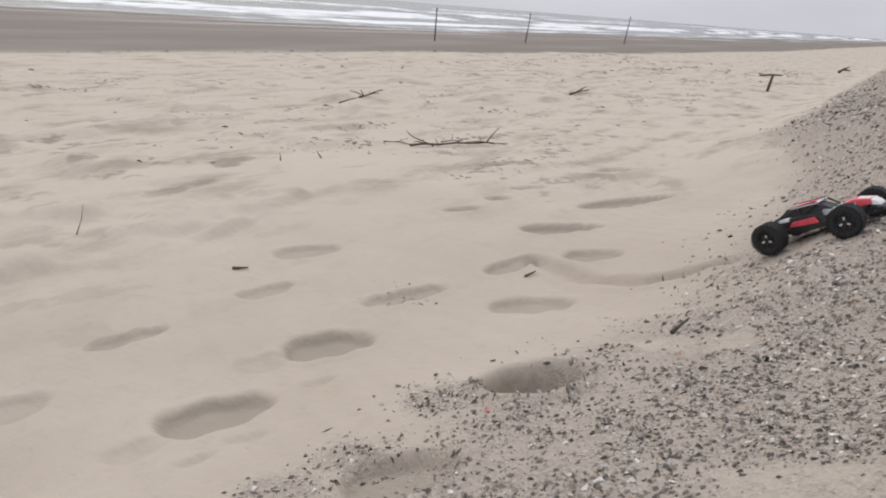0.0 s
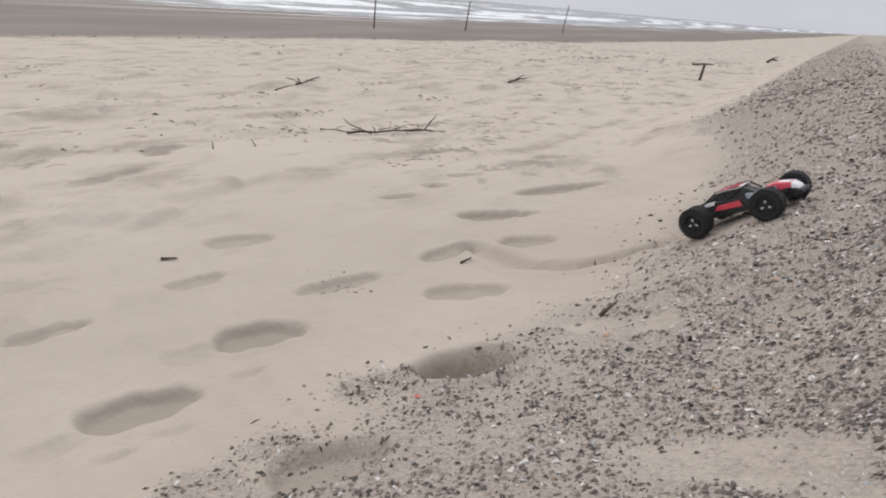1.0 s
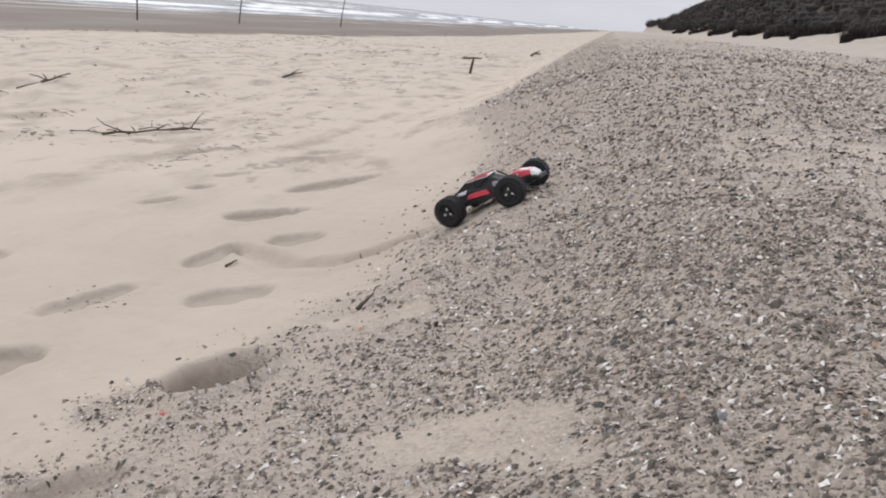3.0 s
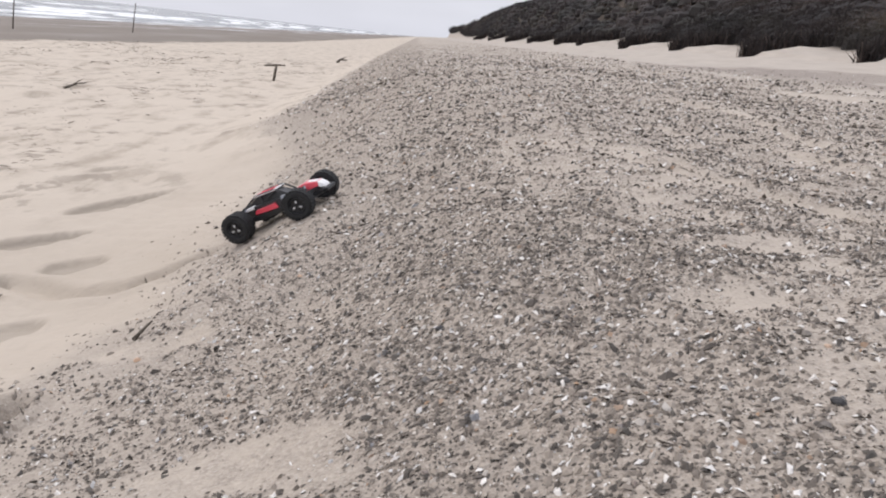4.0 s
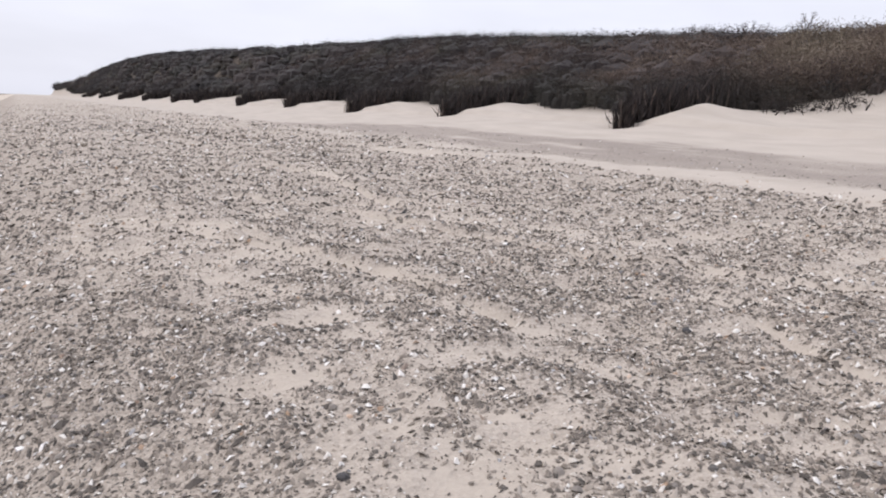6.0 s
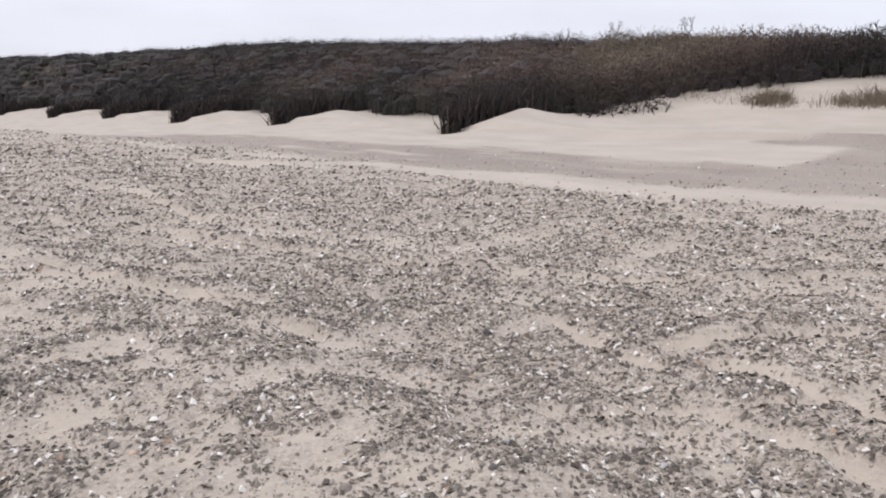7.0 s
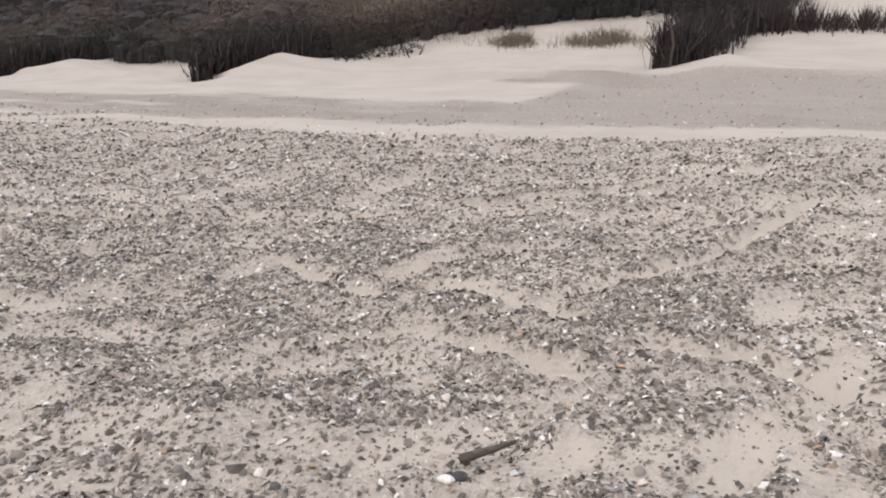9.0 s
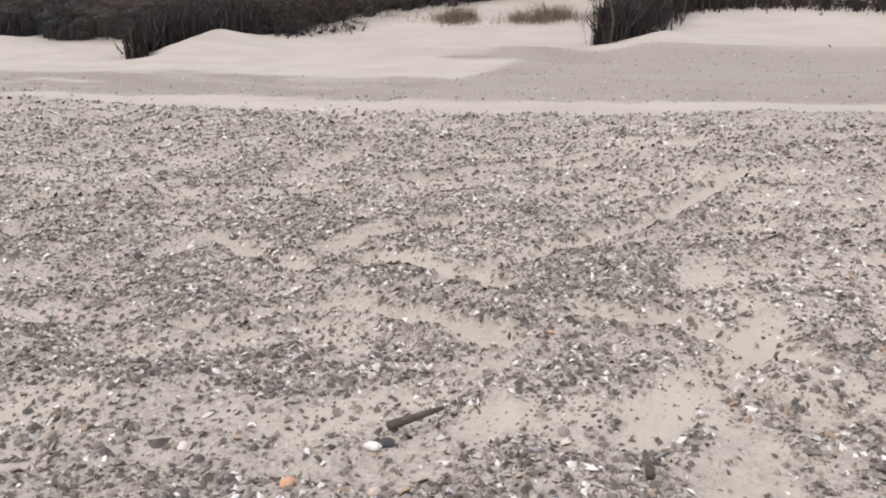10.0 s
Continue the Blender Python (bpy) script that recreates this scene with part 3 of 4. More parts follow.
a = water.data.attributes.new("foam", "FLOAT", "POINT")
a.data.foreach_set("value", foam.astype(np.float32).ravel())

# ---------------------------------------------------------------- dune vegetation
def blades(base, lean, tall, wide, turn):
    """Thin pointed blades: base points, lean vectors, heights, widths and turns."""
    n = len(base)
    side = np.stack([np.cos(turn), np.sin(turn), np.zeros(n)], -1) * wide[:, None] / 2
    tip = base + np.concatenate([lean, tall[:, None]], 1)
    mid = base + np.concatenate([lean * 0.35, tall[:, None] * 0.55], 1)
    v = np.stack([base - side, base + side, mid + side * 0.8, tip, mid - side * 0.8], 1).reshape(-1, 3)
    k = np.arange(n)[:, None] * 5
    f = np.concatenate([k + np.array([[0, 1, 2]]), k + np.array([[0, 2, 4]]), k + np.array([[4, 2, 3]])], 1).reshape(-1, 3)
    return v, f


def twigs(root, way, wide, turn):
    """Short tapered twigs of three corners in any direction."""
    side = np.cross(way, np.stack([np.cos(turn), np.sin(turn), 0.3 + 0 * turn], -1))
    side *= (wide / (np.linalg.norm(side, axis=1) + 1e-9))[:, None] / 2
    v = np.stack([root - side, root + side, root + way], 1).reshape(-1, 3)
    return v, np.arange(len(root) * 3).reshape(-1, 3)


def scrub_field(count, x0, x1, y0, y1, power, seed, per):
    """Domed bushes of many twigs: stems at the foot, fine crowns above. Returns corners, faces and each corner's tone."""
    r = np.random.default_rng(seed)
    cx, cy = r.uniform(x0, x1, count), y0 + (y1 - y0) * r.uniform(0, 1, count) ** power
    rad = r.uniform(0.20, 0.50, count)
    ok = cx > veg_front(cy) + 0.8 * rad
    cx, cy, rad = cx[ok], cy[ok], rad[ok]
    if seed == 61:
        # low mats in the bay of bare sand
        cx, cy = np.append(cx, [8.75, 8.9, 9.0, 9.1, 8.95, 9.2]), np.append(cy, [6.35, 6.2, 6.0, 5.85, 6.4, 5.6])
        rad = np.append(rad, [0.14, 0.18, 0.2, 0.16, 0.22, 0.15])
    if seed == 63:
        # taller bushes that break the skyline
        ty = np.concatenate([r.uniform(-2, 9, 46), r.uniform(9, 16, 20)])
        cx, cy, rad = np.append(cx, r.uniform(11.9, 12.8, 66)), np.append(cy, ty), np.append(rad, r.uniform(0.24, 0.44, 66))
        # the tall thicket behind the nearest brushwood row
        cx, cy, rad = np.append(cx, r.uniform(10.1, 11.9, 26)), np.append(cy, r.uniform(1.55, 2.25, 26)), np.append(rad, r.uniform(0.36, 0.58, 26))
    m = len(cx)
    cz = height(cx, cy, False)
    far = 1 + np.hypot(cx, cy) / 40
    edge = smooth_step(1.1, 0.2, cx - veg_front(cy))
    top = smooth_step(10.9, 12.0, cx + 0.8 * (fractal(cx, cy * 0.4, 66, 2) - 0.5))
    rad = rad * far ** 0.5
    tall = rad * r.uniform(0.75, 1.05, m) * (1 + 0.55 * edge) * (1 - 0.25 * top)
    # dark at the front and on the crest, browner between, tan dead grass behind the bay
    tone = 0.36 + 1.25 * (fractal(cx * 0.75, cy * 0.5, 66, 3) - 0.5) + r.normal(0, 0.06, m)
    tone = tone * (1 - 0.85 * top) * (1 - 0.65 * edge)
    dead = np.exp(-(((cx - 10.8) / 1.3) ** 2) - (((cy - 6.6) / 2.0) ** 2))
    tone = tone + (0.9 - tone) * np.minimum(1.0, 1.2 * dead) * r.uniform(0.2, 1.0, m)
    tone = tone * np.interp(cy, [9, 20], [1.0, 0.6])
    dark = np.exp(-(((cx - 10.8) / 0.8) ** 2) - (((cy - 3.8) / 1.0) ** 2))
    tone = tone * (1 - 0.5 * dark)
    k = np.repeat(np.arange(m), per)
    n = len(k)
    az, up = r.uniform(0, 2 * math.pi, n), r.uniform(0.0, 1, n)
    out = np.sqrt(np.clip(1 - up * up, 0, 1)) * r.uniform(0.45, 1.04, n)
    root = np.stack([cx[k] + rad[k] * out * np.cos(az), cy[k] + rad[k] * out * np.sin(az), cz[k] + tall[k] * (0.92 * up * r.uniform(0.72, 1.08, n))], -1)
    long = r.uniform(0.025, 0.075, n) * far[k] ** 0.8 * (1 - 0.5 * top[k])
    way = np.stack([np.cos(az) * out, np.sin(az) * out, 0.25 + 0.25 * up], -1) + r.normal(0, 0.8, (n, 3))
    way *= (long / np.linalg.norm(way, axis=1))[:, None]
    v, f = twigs(root, way, r.uniform(0.005, 0.0105, n) * far[k] ** 1.4, r.uniform(0, 6.28, n))
    # light and shade put into the tone: crown tops lighter, feet darker
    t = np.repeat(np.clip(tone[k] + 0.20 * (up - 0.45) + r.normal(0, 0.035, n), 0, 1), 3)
    # bare stems under the front bushes
    s = np.repeat(np.where(edge > 0.4)[0], 9)
    q = len(s)
    foot = np.stack([cx[s] + r.normal(0, 0.2, q), cy[s] + r.normal(0, 0.2, q), cz[s] - 0.05], -1)
    rise = np.stack([r.normal(0, 0.05, q), r.normal(0, 0.05, q), tall[s] * r.uniform(0.5, 0.95, q)], -1)
    v2, f2 = twigs(foot, rise, r.uniform(0.007, 0.018, q) * far[s], r.uniform(0, 6.28, q))
    t2 = np.repeat(np.clip(r.normal(0.15, 0.07, q), 0, 1), 3)
    # a closed dome inside each bush, its tone darkened for the shade among twigs
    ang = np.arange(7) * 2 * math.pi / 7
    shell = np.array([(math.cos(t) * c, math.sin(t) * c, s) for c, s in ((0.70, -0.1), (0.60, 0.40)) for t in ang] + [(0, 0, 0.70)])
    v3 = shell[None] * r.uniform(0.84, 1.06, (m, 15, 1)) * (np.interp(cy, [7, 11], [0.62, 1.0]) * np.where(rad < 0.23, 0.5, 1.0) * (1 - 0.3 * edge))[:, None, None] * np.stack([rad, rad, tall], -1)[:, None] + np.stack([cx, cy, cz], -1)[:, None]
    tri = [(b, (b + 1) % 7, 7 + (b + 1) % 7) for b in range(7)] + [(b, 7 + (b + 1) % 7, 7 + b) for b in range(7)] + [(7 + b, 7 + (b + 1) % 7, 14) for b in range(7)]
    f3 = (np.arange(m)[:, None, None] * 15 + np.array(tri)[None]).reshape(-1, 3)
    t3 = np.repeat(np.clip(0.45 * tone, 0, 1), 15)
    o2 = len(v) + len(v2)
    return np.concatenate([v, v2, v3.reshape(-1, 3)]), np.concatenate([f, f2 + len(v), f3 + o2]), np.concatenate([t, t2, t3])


def toned(name, v, f, tone, material):
    me = quick_mesh(name, v, f, material)
    a = me.attributes.new("tone", "FLOAT", "POINT")
    a.data.foreach_set("value", np.asarray(tone, np.float32))
    return me


near = scrub_field(3000, 8.2, 13.2, -4, 26, 1.15, 61, 190)
far = scrub_field(3000, 8.2, 14.2, 22, 210, 1.5, 62, 45)
close = scrub_field(1500, 8.2, 13.2, -4, 8, 1.0, 63, 260)
fields = (near, far, close)
starts = np.cumsum([0] + [len(p[0]) for p in fields])
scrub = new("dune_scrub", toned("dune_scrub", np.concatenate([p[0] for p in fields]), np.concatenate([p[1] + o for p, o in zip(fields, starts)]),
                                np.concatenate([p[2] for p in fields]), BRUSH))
tagged(scrub, "dark brown leafless winter scrub covering the dune", "scrub", kind="stuff")


def stick_mesh(points, radii, sides=5):
    """A tapered, bent stick along points."""
    verts, faces = [], []
    pts = [Vector(p) for p in points]
    for k, p in enumerate(pts):
        way = (pts[min(k + 1, len(pts) - 1)] - pts[max(k - 1, 0)]).normalized()
        a = way.orthogonal().normalized()
        b = way.cross(a)
        for s in range(sides):
            t = 2 * math.pi * s / sides
            verts.append(p + (a * math.cos(t) + b * math.sin(t)) * radii[k])
    for k in range(len(pts) - 1):
        for s in range(sides):
            i, j = k * sides + s, k * sides + (s + 1) % sides
            faces.append((i, j, j + sides, i + sides))
    faces.append(tuple(range(sides))[::-1])
    faces.append(tuple(range((len(pts) - 1) * sides, len(pts) * sides)))
    return verts, faces


def brush_row(y, seed):
    """A row of brushwood set into the sand, running inland from a stake."""
    r = np.random.default_rng(seed)
    n = 2600
    t = r.uniform(0, 1, n)
    x0 = 7.75 if y < 3 else 7.0
    bx = x0 + 2.0 * t
    by = y + r.normal(0.05, 0.06 + 0.15 * t, n)
    up = np.where(r.uniform(0, 1, n) < 0.45, 0.0, r.uniform(0.1, 0.32, n))
    bz = height(bx, by, False) - 0.05 + up
    way = np.stack([r.normal(0, 0.05, n), r.normal(0, 0.05, n), np.where(up > 0, r.uniform(0.12, 0.26, n), r.uniform(0.28, 0.48, n))], -1)
    way[:, :2] *= np.where(up > 0, 1.6, 0.8)[:, None]
    v, f = twigs(np.stack([bx, by, bz], -1), way, r.uniform(0.007, 0.020, n) * (1 + y / 22), r.uniform(0, 6.28, n))
    row = new("brushwood_row")
    z0 = ground_z(x0, y)
    row.location = (x0, y, z0)
    b = new("brushwood", toned("brushwood", v - np.array([x0, y, z0]), f, np.repeat(np.clip(r.normal(0.16, 0.12, n), 0, 1), 3), BRUSH))
    b.parent = row
    for k in range(3):
        sx0, lean = 0.02 + 0.35 * k, r.normal(0, 0.02)
        dz = ground_z(x0 + sx0, y) - z0
        vs, fs = stick_mesh([(sx0, 0, dz - 0.1), (sx0 + lean, lean, dz + 0.2), (sx0 + 2 * lean, 0, dz + 0.38)], [0.013, 0.012, 0.010], 6)
        s = new("stake", mesh_from("stake", vs, fs, POLE))
        s.parent = row
    return tagged(row, "dark brushwood windbreak half buried in drifted sand", "brushwood fence", "brushwood rows along the dune")


for k, y in enumerate(ROWS_OF_BRUSH):
    brush_row(y, 70 + k)


def low_hedge(x, y0, y1, tall, seed):
    """A thin line of dead stems standing in the sand, gappy towards one end."""
    r = np.random.default_rng(seed)
    n = 5200
    by = y1 - (y1 - y0) * r.uniform(0, 1, n) ** 1.25
    by = by + 0.05 * np.sin(by * 23)
    bx = x + r.normal(0, 0.10, n) + 0.12 * np.sin(by * 2.1)
    keep = value_noise(by * 4.5, 0 * by + 3.5, 207) > np.interp(by, [-4, -0.5, 1.2], [0.38, 0.30, 0.05])
    bx, by = bx[keep], by[keep]
    n = len(bx)
    high = tall * r.uniform(0.35, 1.0, n) * (0.7 + 0.6 * value_noise(by * 3, 0 * by, 209)) * np.interp(by, [-1.0, 1.4], [0.8, 1.1])
    way = np.stack([r.normal(0, 0.07, n), r.normal(0, 0.07, n), high], -1)
    v, f = twigs(np.stack([bx, by, height(bx, by, False) - 0.03], -1), way, r.uniform(0.008, 0.020, n), r.uniform(0, 6.28, n))
    ob = new("dead_hedge", toned("dead_hedge", v, f, np.repeat(np.clip(r.normal(0.22, 0.12, n), 0, 1), 3), BRUSH))
    return tagged(ob, "low gappy line of dead brown stems in sand", "hedge", kind="stuff")


low_hedge(9.95, -4.0, 1.75, 0.34, 205)


def grass_field(spots, seed):
    """Sparse tufts of dry grass, joined."""
    r = np.random.default_rng(seed)
    vs, fs, o = [], [], 0
    for x, y, tall, spread, count in spots:
        base = np.stack([x + r.normal(0, spread, count), y + r.normal(0, spread, count), np.zeros(count)], -1)
        base[:, 2] = height(base[:, 0], base[:, 1], False) - 0.02
        h = tall * r.uniform(0.4, 1.1, count)
        v, f = blades(base, r.normal(0, 0.42, (count, 2)) * h[:, None], h, r.uniform(0.003, 0.008, count), r.uniform(0, math.pi, count))
        vs.append(v)
        fs.append(f + o)
        o += len(v)
    return quick_mesh("dune_grass", np.concatenate(vs), np.concatenate(fs), GRASS)


tuft = random.Random(5)
spots = [(tuft.uniform(9.5, 9.75), tuft.choice((tuft.uniform(2.5, 3.6), tuft.uniform(2.9, 3.5), tuft.uniform(3.95, 4.7), tuft.uniform(4.1, 4.5))), tuft.uniform(0.08, 0.24), tuft.uniform(0.03, 0.09), tuft.randint(20, 80)) for _ in range(60)]
spots += [(tuft.uniform(9.4, 9.9), tuft.uniform(2.3, 5.6), tuft.uniform(0.08, 0.16), 0.08, 22) for _ in range(26)]
tagged(new("dune_grass", grass_field(spots, 301)), "sparse dry dune grass standing in pale sand", "grass", kind="stuff")


def bare_tree(x, y, tall, seed):
    """A small leafless tree on the skyline: trunk and forked limbs."""
    r = random.Random(seed)
    z0 = ground_z(x, y)
    tree = new("bare_tree")
    tree.location = (x, y, z0)
    vs, fs = stick_mesh([(0, 0, -0.1), (0.02, 0, tall * 0.3), (0.0, 0.03, tall * 0.55)], [0.016, 0.013, 0.010], 6)
    t = new("trunk", mesh_from("trunk", vs, fs, POLE))
    t.parent = tree
    verts, faces = [], []

    def limb(p, way, long, thick, depth):
        q = p + way * long
        a, b = stick_mesh([p, (p + q) / 2 + Vector((r.uniform(-1, 1), r.uniform(-1, 1), 0)) * long * 0.08, q], [thick, thick * 0.8, thick * 0.55], 3)
        o = len(verts)
        verts.extend(a)
        faces.extend(tuple(i + o for i in f) for f in b)
        if depth:
            for _ in range(3):
                w = (way + Vector((r.uniform(-1, 1), r.uniform(-1, 1), r.uniform(-0.1, 0.8))) * 0.75).normalized()
                limb(q, w, long * r.uniform(0.55, 0.8), thick * 0.6, depth - 1)

    for k in range(4):
        a = k * 1.6 + r.random()
        limb(Vector((0.01, 0.01, tall * (0.3 + 0.07 * k))), Vector((math.cos(a) * 0.6, math.sin(a) * 0.6, 1)).normalized(), tall * 0.24, 0.0075, 3)
    c = new("crown", mesh_from("crown", verts, faces, POLE))
    c.parent = tree
    return tagged(tree, "small leafless tree standing on the dune crest", "tree", "bare trees on the crest")


for x, y, tall, seed in ((12.6, 8.9, 0.55, 1), (12.8, 10.3, 0.45, 2), (12.5, 7.3, 0.6, 3), (12.7, 6.2, 0.5, 4), (12.6, 11.6, 0.4, 5), (12.4, 4.2, 0.5, 6)):
    bare_tree(x, y, tall, seed)


# ---------------------------------------------------------------- poles, driftwood
def pole(x, y, tall, lean):
    vs, fs = stick_mesh([(0, 0, -0.2), (lean * 0.5, 0, tall * 0.5), (lean, 0, tall)], [0.029, 0.028, 0.025], 8)
    thing = new("wooden_pole", mesh_from("wooden_pole", vs, fs, POLE, True))
    thing.location = (x, y, ground_z(x, y))
    return tagged(thing, "slim dark timber pole standing on the beach", "pole", "poles along the tideline")


pole(-17.5, 26.8, 1.30, 0.02)
pole(-16.7, 33.5, 1.36, 0.14)
pole(-15.65, 44.3, 1.58, 0.20)


def branch(name, points, thick, label, group="", forks=(), lift=0.0):
    """A bent stick lying on the sand, through x, y, height points, with forked twigs as parts."""
    x0, y0 = points[0][0], points[0][1]
    z0 = ground_z(x0, y0)
    pts = [(x - x0, y - y0, ground_z(x, y) - z0 + h) for x, y, h in points]
    n = len(pts)
    vs, fs = stick_mesh(pts, [thick * (1 - 0.55 * k / (n - 1)) for k in range(n)], 6)
    ob = new(name, mesh_from(name, vs, fs, DRIFTWOOD, True))
    ob.location = (x0, y0, z0 + lift)
    for at, dx, dy, dz in forks:
        p = Vector(pts[at])
        vs, fs = stick_mesh([p, p + Vector((dx, dy, dz)) * 0.5 + Vector((0, 0, 0.01)), p + Vector((dx, dy, dz))], [thick * 0.6, thick * 0.45, thick * 0.25], 5)
        t = new("twig", mesh_from("twig", vs, fs, DRIFTWOOD, True))
        t.parent = ob
    return tagged(ob, label, "driftwood", group)


WOOD = "dark weathered driftwood branch lying on dry sand"
branch("driftwood", [(-4.12, 6.00, 0.015), (-4.04, 6.12, 0.03), (-3.95, 6.25, 0.022), (-3.84, 6.40, 0.038), (-3.74, 6.57, 0.026), (-3.66, 6.70, 0.034), (-3.60, 6.78, 0.02)], 0.012, WOOD, "driftwood branches",
       [(3, 0.08, 0.12, 0.05), (5, 0.10, 0.06, 0.16), (5, 0.05, -0.1, 0.02), (2, -0.10, 0.08, 0.03), (4, 0.10, 0.16, 0.01), (1, -0.06, -0.08, 0.02)])
branch("driftwood", [(-3.92, 6.12, 0.02), (-4.02, 6.08, 0.06), (-4.14, 6.07, 0.09), (-4.24, 6.10, 0.13)], 0.008, WOOD, "driftwood branches", [(1, -0.05, 0.07, 0.01)])
branch("driftwood", [(-4.38, 5.92, 0.010), (-4.28, 6.02, 0.024), (-4.20, 6.05, 0.012), (-4.10, 6.12, 0.016)], 0.007, WOOD, "driftwood branches", [(1, 0.05, 0.1, 0.03), (2, -0.08, 0.02, 0.01)])
branch("driftwood", [(-3.86, 6.62, 0.010), (-3.74, 6.72, 0.03), (-3.55, 6.92, 0.012)], 0.007, WOOD, "driftwood branches", [(1, -0.06, 0.06, 0.05)])
branch("driftwood", [(-4.05, 6.45, 0.010), (-4.00, 6.58, 0.02), (-3.93, 6.66, 0.012)], 0.006, WOOD, "driftwood branches", [(1, -0.02, 0.05, 0.06)])
branch("driftwood", [(-6.60, 8.30, 0.02), (-6.66, 8.48, 0.05), (-6.70, 8.66, 0.035), (-6.80, 8.86, 0.05), (-6.82, 9.10, 0.09)], 0.015, WOOD, "driftwood branches",
       [(1, -0.1, -0.2, 0.08), (1, 0.05, -0.15, 0.10), (2, 0.1, 0.1, 0.02), (3, 0.12, 0.10, 0.04), (2, -0.12, 0.16, 0.02)])
branch("driftwood", [(-6.72, 8.02, 0.010), (-6.70, 8.16, 0.02), (-6.62, 8.28, 0.012)], 0.010, WOOD, "driftwood branches")
branch("driftwood", [(-5.30, 12.6, 0.02), (-5.30, 12.9, 0.035), (-5.34, 13.2, 0.03), (-5.36, 13.6, 0.025)], 0.020, WOOD, "driftwood branches", [(1, 0.1, 0.2, 0.1)])
branch("driftwood", [(-2.9, 31.8, 0.05), (-2.88, 32.5, 0.12), (-2.7, 33.4, 0.08)], 0.06, WOOD, "driftwood branches", [(1, 0.2, 0.5, 0.1)])
branch("twig", [(-3.66, 2.23, 0.0), (-3.70, 2.29, 0.06), (-3.74, 2.33, 0.14)], 0.0028, "thin dry twig sticking out of the sand", "loose twigs")
branch("twig", [(-4.38, 4.50, 0.0), (-4.39, 4.51, 0.03), (-4.40, 4.51, 0.06)], 0.006, "thin dry twig sticking out of the sand", "loose twigs")
branch("twig", [(-4.25, 4.86, 0.0), (-4.29, 4.87, 0.03), (-4.32, 4.88, 0.05)], 0.006, "thin dry twig sticking out of the sand", "loose twigs")
branch("twig", [(-2.76, 2.50, 0.006), (-2.70, 2.55, 0.01)], 0.009, "short dark twig lying on the sand", "loose twigs")
branch("twig", [(-1.53, 3.35, 0.006), (-1.50, 3.41, 0.012)], 0.008, "short dark twig lying on the sand", "loose twigs")
branch("twig", [(-0.53, 2.36, 0.006), (-0.50, 2.44, 0.03)], 0.008, "short dark twig lying on the sand", "loose twigs")

# the leaning post with a stick across its top
px, py = -3.02, 18.3
t_post = new("leaning_post")
t_post.location = (px, py, ground_z(px, py))
for name, pts, rad in (("post", [(0, 0, -0.1), (0.03, 0.0, 0.15), (0.06, 0, 0.36)], [0.035, 0.034, 0.03]),
                       ("crossbar", [(-0.22, 0.02, 0.33), (0.05, 0, 0.37), (0.26, 0, 0.38)], [0.02, 0.022, 0.015])):
    vs, fs = stick_mesh(pts, rad, 6)
    o = new(name, mesh_from(name, vs, fs, DRIFTWOOD, True))
    o.parent = t_post
tagged(t_post, "short dark driftwood post with a stick across it", "post")

# ---------------------------------------------------------------- loose wrack and grit
def chips(x, y, size, seed, stretch=1.0, tilt=0.30, sink=0.15, dome=0.40):
    """Irregular four-sided flakes with a raised middle, lying on the ground."""
    r = np.random.default_rng(seed)
    n = len(x)
    e = 0.02
    z = height(x, y)
    sx, sy = np.clip((height(x + e, y) - z) / e, -0.6, 0.6), np.clip((height(x, y + e) - z) / e, -0.6, 0.6)
    az = r.uniform(0, 2 * math.pi, n)
    aspect = r.uniform(0.45, 1.0, n)
    a = np.arange(4) * math.pi / 2 + r.uniform(-0.55, 0.55, (n, 4))
    rad = size[:, None] * r.uniform(0.6, 1.2, (n, 4)) / 2
    u, v = rad * np.cos(a) * stretch, rad * np.sin(a) * aspect[:, None]
    dx = u * np.cos(az)[:, None] - v * np.sin(az)[:, None]
    dy = u * np.sin(az)[:, None] + v * np.cos(az)[:, None]
    tx, ty = r.normal(0, tilt, n) + sx, r.normal(0, tilt, n) + sy
    lift = size * (0.5 * tilt * 0.6 - sink * 0.3)
    rim = np.stack([x[:, None] + dx, y[:, None] + dy, (z + lift)[:, None] + dx * tx[:, None] + dy * ty[:, None]], -1)
    apex = np.stack([x, y, z + lift + size * r.uniform(0.1, dome, n)], -1)[:, None]
    verts = np.concatenate([rim, apex], 1).reshape(-1, 3)
    k = np.arange(n)[:, None] * 5
    f = np.concatenate([k + np.array([[i, (i + 1) % 4, 4]]) for i in range(4)], 1).reshape(-1, 3)
    return verts, f


def thick(x, y):
    """How likely a piece of shell is to lie here."""
    base = np.maximum(0.28 + 0.30 * smooth_step(1.6, 2.8, x), 0.52 * smooth_step(3.0, 5.0, y))
    clump = base + (1 - base) * smooth_step(0.42, 0.60, 0.45 * streaks(x, y) + 0.55 * fractal(x * 11, y * 9, 95, 3))
    clump = np.maximum(clump, np.maximum((0.52 + 0.25 * smooth_step(2.8, 1.8, y)) * packed(x, y), 0.62 * smooth_step(0.35, 0.9, x - foot_line(y)) * smooth_step(0.9, 0.3, x) * smooth_step(3.4, 2.6, y)))
    return shell_cover(x, y) * clump * (1 - 0.9 * dark_prints(x, y) * smooth_step(1.45, 1.65, y))


